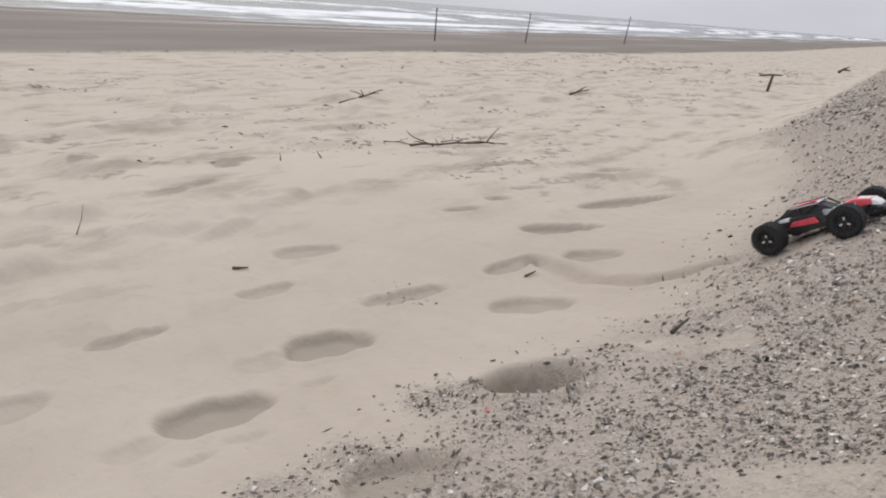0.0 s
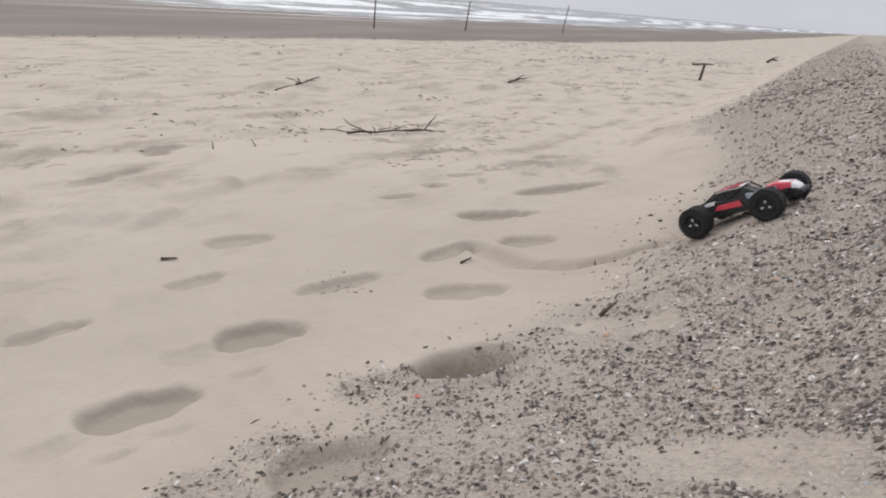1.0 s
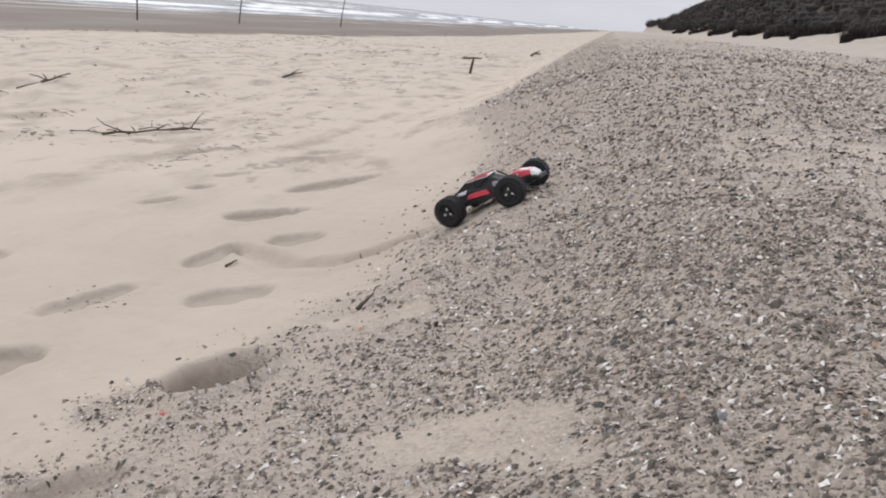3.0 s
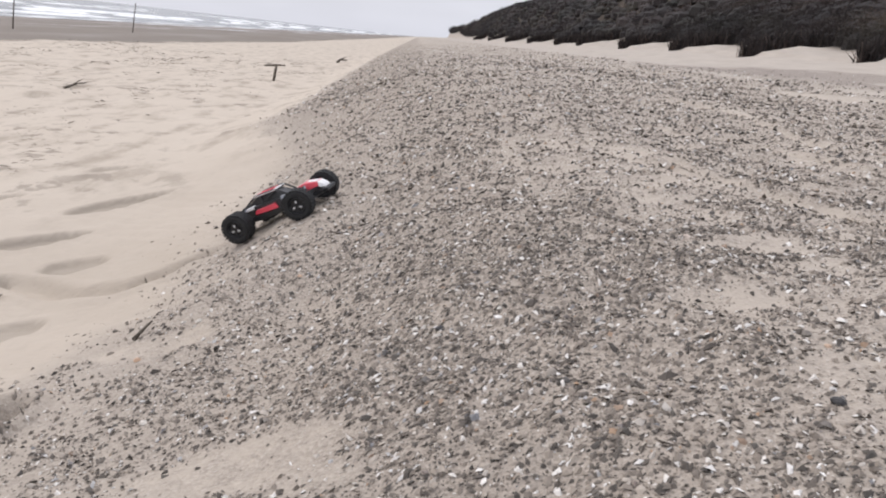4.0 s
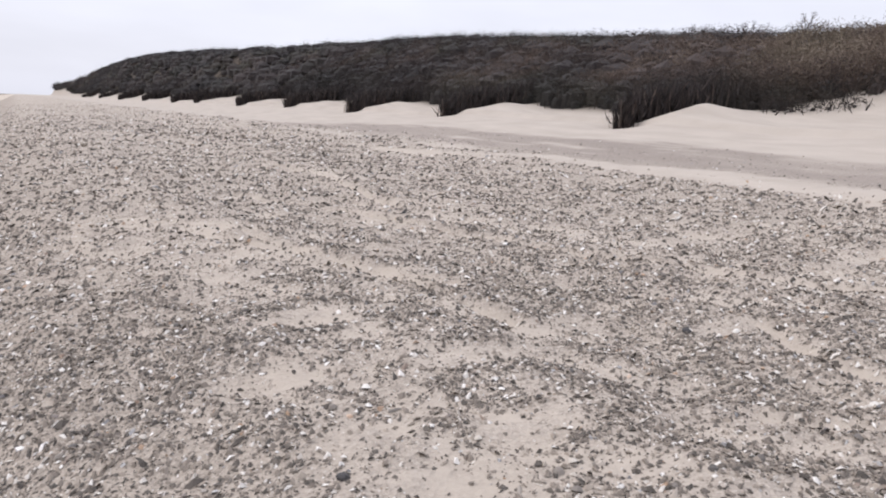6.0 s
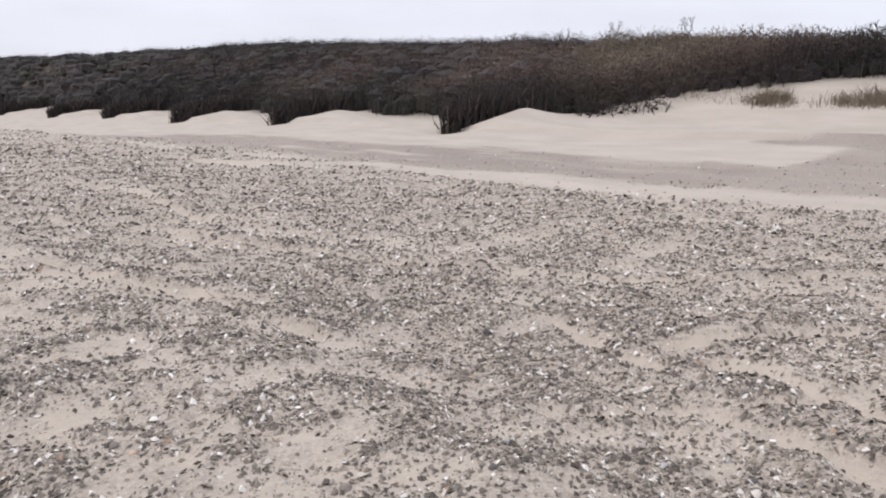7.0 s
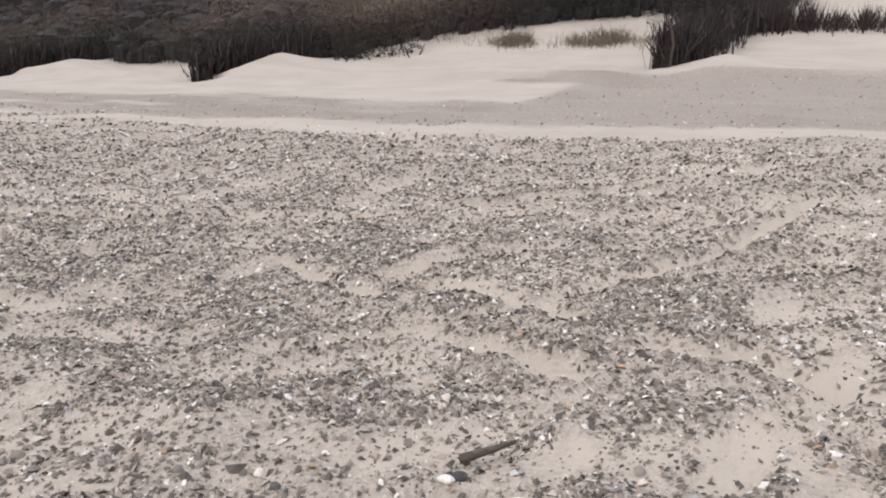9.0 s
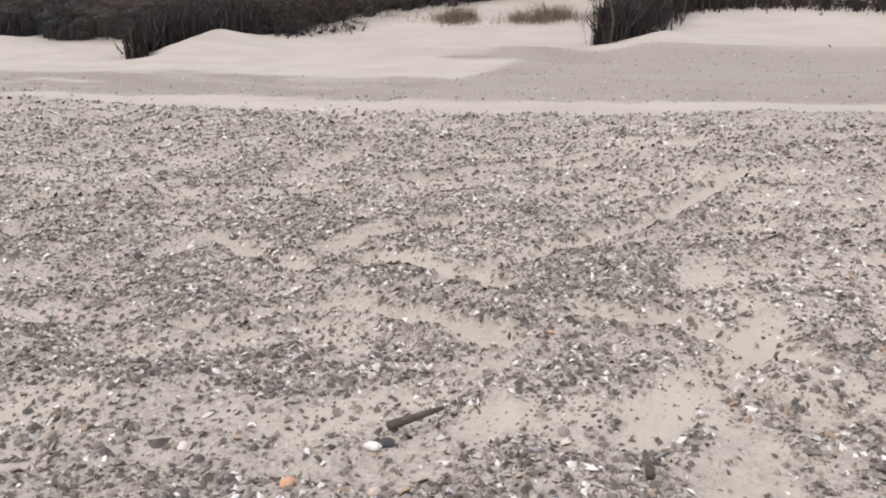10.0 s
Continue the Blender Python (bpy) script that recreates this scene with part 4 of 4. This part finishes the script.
def strewn(count, x0, x1, y0, y1, seed):
    r = np.random.default_rng(seed)
    x, y = r.uniform(x0, x1, count), r.uniform(y0, y1, count)
    keep = thick(x, y) > r.uniform(0, 1, count)
    return x[keep], y[keep], r


def shell_spread(each, seed):
    """Broken shell over the whole bank: each, pieces to the square metre about the brow, fewer and larger ones further along."""
    r = np.random.default_rng(seed)
    near, last = 1.9, 55.0
    inner, outer = math.pi * near ** 2, 2 * math.pi * near ** 2 * math.log(last / near)
    n = int(each * (inner + outer))
    pick = r.uniform(0, inner + outer, n)
    d = np.where(pick < inner, near * np.sqrt(pick / inner), near * np.exp(np.maximum(pick - inner, 0) / (2 * math.pi * near ** 2)))
    a = r.uniform(0, 2 * math.pi, n)
    x, y = 0.7 + d * np.cos(a), 0.2 + d * np.sin(a)
    keep = (x > -2.1) & (x < 7.6) & (r.uniform(0, 1, n) < np.interp(y, [-4, -0.6], [0.3, 1.0]) * np.minimum(1.0, near / np.maximum(d, 0.1)) ** 0.45)
    x, y, d = x[keep], y[keep], d[keep]
    keep = thick(x, y) * np.interp(x, [4.5, 5.0], [1.0, 0.3]) > r.uniform(0, 1, len(x))
    x, y, d = x[keep], y[keep], d[keep]
    coarse = np.maximum(1.0, d / near)
    size = (0.0062 + 0.0175 * r.uniform(0, 1, len(x)) ** 4.0) * coarse ** 0.62 * np.interp(x, [4.4, 5.0], [1.0, 0.55])
    return chips(x, y, np.minimum(size, 0.07), seed + 50, tilt=0.40)


v, f = shell_spread(26000, 101)
grit = new("shell_grit", quick_mesh("shell_grit", v, f, GRIT))
tagged(grit, "broken grey, brown and white shells strewn on sand", "shell grit", kind="stuff")

# a few larger dark pebbles among them
x, y, r = strewn(1700, -1.0, 2.7, 0.2, 6.0, 171)
v, f = chips(x, y, 0.014 + 0.03 * r.uniform(0, 1, len(x)) ** 3, 173, tilt=0.2, dome=0.3)
tagged(new("pebble_scatter", quick_mesh("pebble_scatter", v, f, PEBBLE)), "dark brown pebbles scattered among broken shells", "pebbles", kind="stuff")

# sparse dark bits beyond the edge of the bank and wrack on the open sand
r = np.random.default_rng(131)
ey = np.concatenate([r.uniform(0.9, 6, 90), r.normal(2.75, 0.10, 60)])
ex = np.concatenate([foot_line(ey[:90]) + 0.02 - np.abs(r.normal(0, 0.10, 90)), r.normal(-1.86, 0.08, 60)])
bx, by = -3.2 - 9 * r.uniform(0, 1, 1100) ** 1.1, r.uniform(3, 30, 1100)
keep = fractal(bx * 0.55, by * 0.4, 133, 3) + 0.15 * value_noise(bx * 3, by * 3, 135) > r.uniform(0.5, 0.78, 1100)
bx, by = bx[keep], by[keep]
wx = wrack_line(np.linspace(5, 90, 700)) + r.normal(0, 0.12, 700)
wy = np.linspace(5, 90, 700)
allx, ally = np.concatenate([ex, bx, wx]), np.concatenate([ey, by, wy])
size = np.concatenate([0.006 + 0.02 * r.uniform(0, 1, len(ex)) ** 3, (0.012 + 0.06 * r.uniform(0, 1, len(bx)) ** 4) * (1 + by / 25), 0.03 + 0.10 * r.uniform(0, 1, 700) ** 2])
v, f = chips(allx, ally, size, 137, 1.6, tilt=0.12, sink=0.1, dome=0.22)
# drifts of finer wrack, drawn out along the beach
cl = random.Random(77)
heaps = [(-9.2, 5.7), (-7.4, 7.2), (-6.0, 6.4), (-8.0, 6.3), (-5.4, 5.2), (-5.0, 9.5), (-4.2, 11.0), (-3.6, 9.0), (-6.5, 10.5), (-4.4, 13.5), (-3.8, 15.5)]
heaps += [(cl.uniform(-11, -2.6), cl.uniform(4.5, 30)) for _ in range(105)]
hx, hy, hs = [], [], []
for x, y in heaps:
    n = cl.randint(10, 38)
    s = 1 + y / 20
    a = cl.uniform(-0.3, 0.5)
    p, q = r.normal(0, 0.06 * s, n), r.normal(0, 0.20 * s, n)
    hx.append(x + p * math.cos(a) + q * math.sin(a))
    hy.append(y - p * math.sin(a) + q * math.cos(a))
    hs.append((0.014 + 0.05 * r.uniform(0, 1, n) ** 3) * s)
hx, hy, hs = np.concatenate(hx), np.concatenate(hy), np.concatenate(hs)
v2, f2 = chips(hx, hy, hs, 139, 2.0, tilt=0.06, sink=0.2, dome=0.18)
tagged(new("fine_wrack", quick_mesh("fine_wrack", v2, f2, WRACK)), "drifts of brown seaweed scraps on dry sand", "wrack", kind="stuff")
wrack = new("wrack_bits", quick_mesh("wrack_bits", v, f, DRIFTWOOD))
tagged(wrack, "small dark scraps of wrack strewn on sand", "wrack", kind="stuff")

# ---------------------------------------------------------------- the toy car
def solid(sections):
    """A closed hull through rings of points, each ring of the same length."""
    bm = bmesh.new()
    rings = [[bm.verts.new(p) for p in ring] for ring in sections]
    n = len(rings[0])
    for a, b in zip(rings, rings[1:]):
        for k in range(n):
            bm.faces.new((a[k], a[(k + 1) % n], b[(k + 1) % n], b[k]))
    bm.faces.new(rings[0][::-1])
    bm.faces.new(rings[-1])
    bmesh.ops.recalc_face_normals(bm, faces=bm.faces)
    return bm


def rounded(bm, width=0.004, segments=2):
    bmesh.ops.bevel(bm, geom=list(bm.edges), offset=width, segments=segments, affect="EDGES", profile=0.6)
    return bm


def block(x0, x1, y0, y1, z0, z1, bevel=0.004):
    bm = bmesh.new()
    bmesh.ops.create_cube(bm, size=1)
    for v in bm.verts:
        v.co = Vector((x0 + (v.co.x + 0.5) * (x1 - x0), y0 + (v.co.y + 0.5) * (y1 - y0), z0 + (v.co.z + 0.5) * (z1 - z0)))
    return rounded(bm, bevel)


def hull(stations, bevel=0.003):
    """A body panel from stations of x, half width below, half width above, bottom, top."""
    return rounded(solid([[(x, -wb, zb), (x, wb, zb), (x, wt, zt), (x, -wt, zt)] for x, wb, wt, zb, zt in stations]), bevel, 2)


def tube(points, radius, sides=7):
    vs, fs = stick_mesh(points, [radius] * len(points), sides)
    bm = bmesh.new()
    made = [bm.verts.new(p) for p in vs]
    for f in fs:
        bm.faces.new([made[i] for i in f])
    return bm


def join(*meshes):
    """One bmesh out of several."""
    out = bmesh.new()
    for bm in meshes:
        lift = {v: out.verts.new(v.co) for v in bm.verts}
        for f in bm.faces:
            out.faces.new([lift[v] for v in f.verts])
        bm.free()
    return out


def lathe(profile, segments):
    """A ring round the y axis from points of y, radius."""
    bm = bmesh.new()
    rings = [[bm.verts.new((r * math.cos(2 * math.pi * k / segments), y, r * math.sin(2 * math.pi * k / segments))) for y, r in profile] for k in range(segments)]
    n = len(profile)
    for k in range(segments):
        a, b = rings[k], rings[(k + 1) % segments]
        for j in range(n):
            bm.faces.new((a[j], a[(j + 1) % n], b[(j + 1) % n], b[j]))
    bmesh.ops.recalc_face_normals(bm, faces=bm.faces)
    return bm


SPOKE = plain_material("dull_black_plastic", (0.012, 0.012, 0.013), (0.028, 0.028, 0.030), 0.5, 120)
GLINT = plain_material("bright_metal", (0.55, 0.56, 0.58), (0.70, 0.71, 0.73), 0.3, 120, metal=0.6)
TYRE_R, TYRE_W = 0.069, 0.074


def tyre_mesh():
    w = TYRE_W / 2
    body = lathe([(-w * 0.7, 0.036), (-w, 0.043), (-w * 1.0, 0.058), (-w * 0.78, 0.066), (0, 0.0675), (w * 0.78, 0.066), (w * 1.0, 0.058), (w, 0.043), (w * 0.7, 0.036)], 36)
    knobs = []
    for k in range(26):
        for j, y in enumerate((-0.028, -0.0095, 0.0095, 0.028)):
            bm = bmesh.new()
            bmesh.ops.create_cube(bm, size=1)
            a = 2 * math.pi * (k + 0.5 * (j % 2)) / 26
            m = Matrix.Rotation(-a, 4, "Y") @ Matrix.Translation((TYRE_R - 0.0030, y, 0)) @ Matrix.Diagonal((0.006, 0.014, 0.0110, 1))
            bm.transform(m)
            knobs.append(bm)
    return join(body, *knobs)


def rim_mesh():
    w = TYRE_W / 2
    return join(lathe([(-w * 0.7, 0.037), (w * 0.82, 0.038), (w * 0.86, 0.035), (w * 0.80, 0.033), (w * 0.55, 0.030), (w * 0.5, 0.010), (w * 0.3, 0.010), (w * 0.3, 0.028), (-w * 0.7, 0.032)], 30))


def spokes_mesh():
    w = TYRE_W / 2
    made = [lathe([(w * 0.45, 0.001), (w * 0.80, 0.001), (w * 0.80, 0.009), (w * 0.45, 0.010)], 12)]
    for k in range(5):
        bm = bmesh.new()
        bmesh.ops.create_cube(bm, size=1)
        bm.transform(Matrix.Rotation(2 * math.pi * k / 5, 4, "Y") @ Matrix.Translation((0.019, w * 0.68, 0)) @ Matrix.Diagonal((0.022, 0.005, 0.0065, 1)))
        made.append(bm)
    return join(*made)


def wheel(car, x, y, steer=0.0):
    w = part("wheel", rim_mesh(), BLACK, car)
    w.matrix_local = pose(x, y, TYRE_R, 0, 0, (0 if y > 0 else 180) + steer)
    part("tyre", tyre_mesh(), RUBBER, w, "knobbly black rubber tyre")
    part("spokes", spokes_mesh(), SPOKE, w, "dull black five-spoke wheel centre")
    # bright bolts set in for the small glints on each wheel centre
    for a in (20, 145, 260):
        part("glint_bolt", block(-0.0062, 0.0062, 0.028, 0.034, -0.0040, 0.0040, 0.0015), GLINT, w, "bright metal bolt standing for a wheel glint").matrix_local = pose(0, 0, 0, 0, a, 0) @ pose(0.017, 0, 0)
    return w


def toy_car():
    car = new("toy_car")
    part("chassis", join(block(-0.20, 0.20, -0.062, 0.062, 0.050, 0.062, 0.003), block(-0.13, 0.11, -0.085, -0.060, 0.052, 0.078, 0.004),
                         block(-0.13, 0.11, 0.060, 0.085, 0.052, 0.078, 0.004), block(0.17, 0.235, -0.045, 0.045, 0.058, 0.072, 0.004),
                         block(-0.235, -0.18, -0.05, 0.05, 0.060, 0.085, 0.004)), BLACK, car, "flat black plastic chassis")
    part("lower_body", hull([(-0.19, 0.045, 0.035, 0.064, 0.105), (-0.10, 0.075, 0.068, 0.064, 0.118), (0.04, 0.075, 0.066, 0.064, 0.115), (0.12, 0.050, 0.042, 0.066, 0.108)]), BLACK, car)
    for s in (-1, 1):
        part("side_panel", rounded(solid([[(-0.098, s * 0.072, 0.085), (-0.100, s * 0.090, 0.083), (-0.086, s * 0.087, 0.101), (-0.086, s * 0.070, 0.102)],
                                          [(0.022, s * 0.072, 0.080), (0.030, s * 0.092, 0.078), (0.016, s * 0.085, 0.102), (0.014, s * 0.068, 0.103)]]), 0.002), RED, car, "coral red side panel")
        part("rear_flank", rounded(solid([[(-0.165, s * 0.036, 0.106), (-0.165, s * 0.056, 0.106), (-0.165, s * 0.054, 0.116), (-0.165, s * 0.036, 0.118)],
                                          [(-0.10, s * 0.050, 0.108), (-0.10, s * 0.075, 0.108), (-0.10, s * 0.070, 0.122), (-0.10, s * 0.050, 0.124)]]), 0.002), WHITE, car, "white rear flank panel")
        part("front_flank", rounded(solid([[(0.050, s * 0.050, 0.100), (0.050, s * 0.072, 0.100), (0.046, s * 0.066, 0.122), (0.046, s * 0.050, 0.124)],
                                           [(0.108, s * 0.044, 0.096), (0.108, s * 0.062, 0.096), (0.100, s * 0.056, 0.112), (0.100, s * 0.044, 0.114)]]), 0.002), STEEL, car, "silver grey front flank panel")
        part("roof_stripe", block(-0.082, 0.018, s * 0.018 - 0.005, s * 0.018 + 0.005, 0.1595, 0.1628, 0.001), RED, car, "coral red stripe along the roof")
        part("cage_side", join(tube([(0.085, s * 0.050, 0.112), (0.035, s * 0.050, 0.154), (0.02, s * 0.050, 0.159)], 0.0042),
                               tube([(0.02, s * 0.050, 0.159), (-0.085, s * 0.048, 0.159)], 0.0042),
                               tube([(-0.085, s * 0.048, 0.159), (-0.17, s * 0.040, 0.118), (-0.195, s * 0.038, 0.098)], 0.0042),
                               tube([(-0.06, s * 0.049, 0.158), (-0.05, s * 0.062, 0.114)], 0.004), tube([(-0.05, s * 0.062, 0.116), (0.03, s * 0.049, 0.156)], 0.0032)), BLACK, car, "black roll cage tubing")
        part("roof_rail", hull([(-0.09, 0.010, 0.008, 0.159, 0.154), (0.035, 0.010, 0.008, 0.158, 0.152)], 0.002), WHITE, car, "white roof rail").location.y = s * 0.046
    part("windows", hull([(-0.15, 0.034, 0.026, 0.112, 0.128), (-0.075, 0.050, 0.040, 0.112, 0.152), (0.015, 0.050, 0.040, 0.112, 0.152), (0.078, 0.046, 0.040, 0.110, 0.116)]), BLACK, car, "dark tinted cabin")
    part("roof", hull([(-0.09, 0.036, 0.032, 0.154, 0.161), (0.028, 0.036, 0.032, 0.152, 0.159)], 0.002), WHITE, car)
    part("windscreen_frame", join(tube([(0.085, -0.050, 0.113), (0.085, 0.050, 0.113)], 0.005), block(0.082, 0.118, -0.058, 0.058, 0.098, 0.112, 0.004)), WHITE, car, "pale windscreen surround")
    part("bonnet", hull([(0.11, 0.052, 0.044, 0.098, 0.122), (0.165, 0.048, 0.038, 0.098, 0.130), (0.232, 0.040, 0.032, 0.096, 0.116)]), RED, car, "coral red bonnet")
    part("nose", hull([(0.231, 0.038, 0.031, 0.092, 0.1165), (0.252, 0.032, 0.026, 0.084, 0.100), (0.262, 0.026, 0.022, 0.080, 0.088)]), WHITE, car, "white nose panel")
    part("bonnet_panel", hull([(0.178, 0.018, 0.014, 0.124, 0.1305), (0.226, 0.026, 0.022, 0.110, 0.1195)], 0.001), WHITE, car, "white panel on the bonnet")
    part("front_bumper", block(0.245, 0.275, -0.048, 0.048, 0.062, 0.080, 0.006), BLACK, car)
    part("rear_bumper", join(tube([(-0.235, -0.06, 0.075), (-0.262, -0.05, 0.078), (-0.262, 0.05, 0.078), (-0.235, 0.06, 0.075)], 0.006), tube([(-0.25, -0.03, 0.10), (-0.255, 0.03, 0.10)], 0.005)), BLACK, car)
    for x in (0.165, -0.165):
        part("shock_tower", block(x - 0.006, x + 0.006, -0.058, 0.058, 0.062, 0.122 if x > 0 else 0.128, 0.004), BLACK, car)
        for s in (-1, 1):
            part("suspension_arm", join(tube([(x - 0.035, s * 0.045, 0.058), (x, s * 0.128, 0.062)], 0.006), tube([(x + 0.035, s * 0.045, 0.058), (x, s * 0.128, 0.062)], 0.006),
                                        tube([(x, s * 0.045, 0.075), (x, s * 0.13, 0.072)], 0.0045)), BLACK, car)
            sh = part("shock", tube([(x + 0.012, s * 0.055, 0.120), (x + 0.012, s * 0.100, 0.064)], 0.0045), STEEL, car, "grey metal shock absorber")
            part("spring", join(*[lathe([(-0.001, 0.0085), (0.001, 0.0085), (0.001, 0.0105), (-0.001, 0.0105)], 10) for _ in range(1)]), BLACK, sh).matrix_local = pose(x + 0.012, s * 0.078, 0.092, s * 51)
            wheel(car, x, s * 0.158, 8 if x > 0 else 0)
    return tagged(car, "black, coral red and white radio-controlled buggy on shells", "toy car")


def stand(ob, x, y, yaw, size, base=0.17, half=0.163):
    """Stands a four-wheeled thing on the ground, tilted as the ground is."""
    f, s = Vector((math.cos(yaw), math.sin(yaw), 0)), Vector((-math.sin(yaw), math.cos(yaw), 0))
    c = Vector((x, y, 0))
    foot = {}
    for i in (-1, 1):
        for j in (-1, 1):
            p = c + f * base * i + s * half * j
            foot[i, j] = Vector((p.x, p.y, ground_z(p.x, p.y)))
    ahead = (foot[1, -1] + foot[1, 1] - foot[-1, -1] - foot[-1, 1]).normalized()
    left = (foot[1, 1] + foot[-1, 1] - foot[1, -1] - foot[-1, -1]).normalized()
    up = ahead.cross(left).normalized()
    left = up.cross(ahead)
    mid = sum(foot.values(), Vector()) / 4
    m = Matrix((ahead, left, up)).transposed().to_4x4()
    m.translation = mid
    ob.matrix_basis = m @ Matrix.Scale(size, 4)


stand(toy_car(), -0.215, 3.39, radians(-17), 0.95)


# ---------------------------------------------------------------- small things on the shells
def lump(name, x, y, size, label, category, material, seed, flat=0.6, group=""):
    """A rough stone or piece: a knobbly lump half sunk in the ground."""
    r = random.Random(seed)
    bm = bmesh.new()
    bmesh.ops.create_icosphere(bm, subdivisions=2, radius=1)
    for v in bm.verts:
        k = 1 + 0.22 * noise.noise(v.co * 1.3 + Vector((seed, 0, 0))) + 0.08 * noise.noise(v.co * 3 + Vector((0, seed, 0)))
        v.co = Vector((v.co.x * size[0], v.co.y * size[1], v.co.z * size[2])) * k * 0.5
    me = bpy.data.meshes.new(name)
    bm.to_mesh(me)
    bm.free()
    me.materials.append(material)
    ob = new(name, me)
    ob.matrix_basis = pose(x, y, ground_z(x, y) + size[2] * 0.22, r.uniform(-8, 8), r.uniform(-8, 8), r.uniform(0, 360))
    return tagged(ob, label, category, group)


DARK_STONE = plain_material("dark_stone", (0.035, 0.034, 0.036), (0.075, 0.07, 0.068), 0.75, 70)
ORANGE = plain_material("orange_shell", (0.50, 0.24, 0.12), (0.62, 0.36, 0.22), 0.6, 90)
PALE = plain_material("pale_shell", (0.62, 0.57, 0.50), (0.80, 0.77, 0.72), 0.6, 90)

# the dark stick on the plateau, tapered at its tip
branch("wood_splinter", [(1.705, 0.385, 0.012), (1.735, 0.365, 0.017), (1.765, 0.35, 0.016), (1.795, 0.335, 0.012)], 0.0085, "short dark pointed splinter of wood on shells", "", lift=0.004)
branch("wood_splinter", [(1.715, -0.02, 0.008), (1.74, -0.01, 0.016), (1.765, 0.0, 0.02)], 0.007, "small dark splinter of wood on shells", "")
lump("pebble", 1.665, 0.365, (0.030, 0.022, 0.018), "dark blue-grey pebble among broken shells", "pebble", DARK_STONE, 3, group="dark pebbles")
lump("pebble", 1.02, 1.18, (0.026, 0.020, 0.016), "dark blue-grey pebble among broken shells", "pebble", DARK_STONE, 4, group="dark pebbles")
lump("shell", 1.645, 0.375, (0.026, 0.020, 0.012), "pale grey shell lying among broken shells", "shell", PALE, 5)
lump("shell", 1.49, 0.41, (0.024, 0.020, 0.014), "orange-tinted shell lying among broken shells", "shell", ORANGE, 6)
lump("plastic_scrap", -0.82, 1.65, (0.020, 0.014, 0.008), "small pink scrap of plastic on grey sand", "litter", PINK, 7)
spot = random.Random(17)
for k in range(14):
    x, y = spot.uniform(0.3, 4.0), spot.uniform(0.2, 4.2)
    s = spot.uniform(0.016, 0.028)
    lump("pebble", x, y, (s, s * spot.uniform(0.6, 0.9), s * 0.6), "dark grey pebble among broken shells", "pebble", DARK_STONE, 20 + k, group="dark pebbles")


# ---------------------------------------------------------------- shells that can be told apart, on the ground
def valve_mesh(name, long, wide, high, ribs):
    """One valve, hollow side down: a ribbed dome with its beak at one end."""
    n = 12
    vs = [(-0.25 * long, 0, high)]
    for ring, (out, up) in enumerate(((0.55, 0.78), (1.0, 0.0))):
        for k in range(n):
            a = 2 * math.pi * k / n
            rib = 1 + ribs * (1 if k % 2 else -1) * (0.5 + 0.5 * ring)
            vs.append((long / 2 * out * math.cos(a) * rib - 0.12 * long * (1 - out), wide / 2 * out * math.sin(a) * rib, high * up))
    fs = [(0, 1 + k, 1 + (k + 1) % n) for k in range(n)]
    fs += [(1 + k, 1 + n + k, 1 + n + (k + 1) % n, 1 + (k + 1) % n) for k in range(n)]
    return mesh_from(name, vs, fs, PIECE, True)


VALVES = [valve_mesh("valve", 0.0208, 0.0176, 0.0072, 0.05), valve_mesh("valve", 0.0272, 0.0144, 0.0064, 0.0), valve_mesh("valve", 0.020, 0.018, 0.007, 0.06),
          valve_mesh("valve", 0.0352, 0.0096, 0.0040, 0.0), valve_mesh("valve", 0.016, 0.012, 0.006, 0.03), valve_mesh("valve", 0.0240, 0.0224, 0.0088, 0.05)]
pick = random.Random(23)
placed = 0
while placed < 300:
    x, y = pick.uniform(-0.6, 3.2), pick.uniform(0.1, 3.2)
    if x - foot_line(y) < 0.35 or float(shell_cover(np.array([x]), np.array([y]))[0]) < pick.random():
        continue
    o = new("shell_piece", pick.choice(VALVES))
    o.parent = ground
    o.matrix_local = pose(x, y, ground_z(x, y) + 0.001, pick.uniform(-25, 25), pick.uniform(-25, 25), pick.uniform(0, 360))
    placed += 1
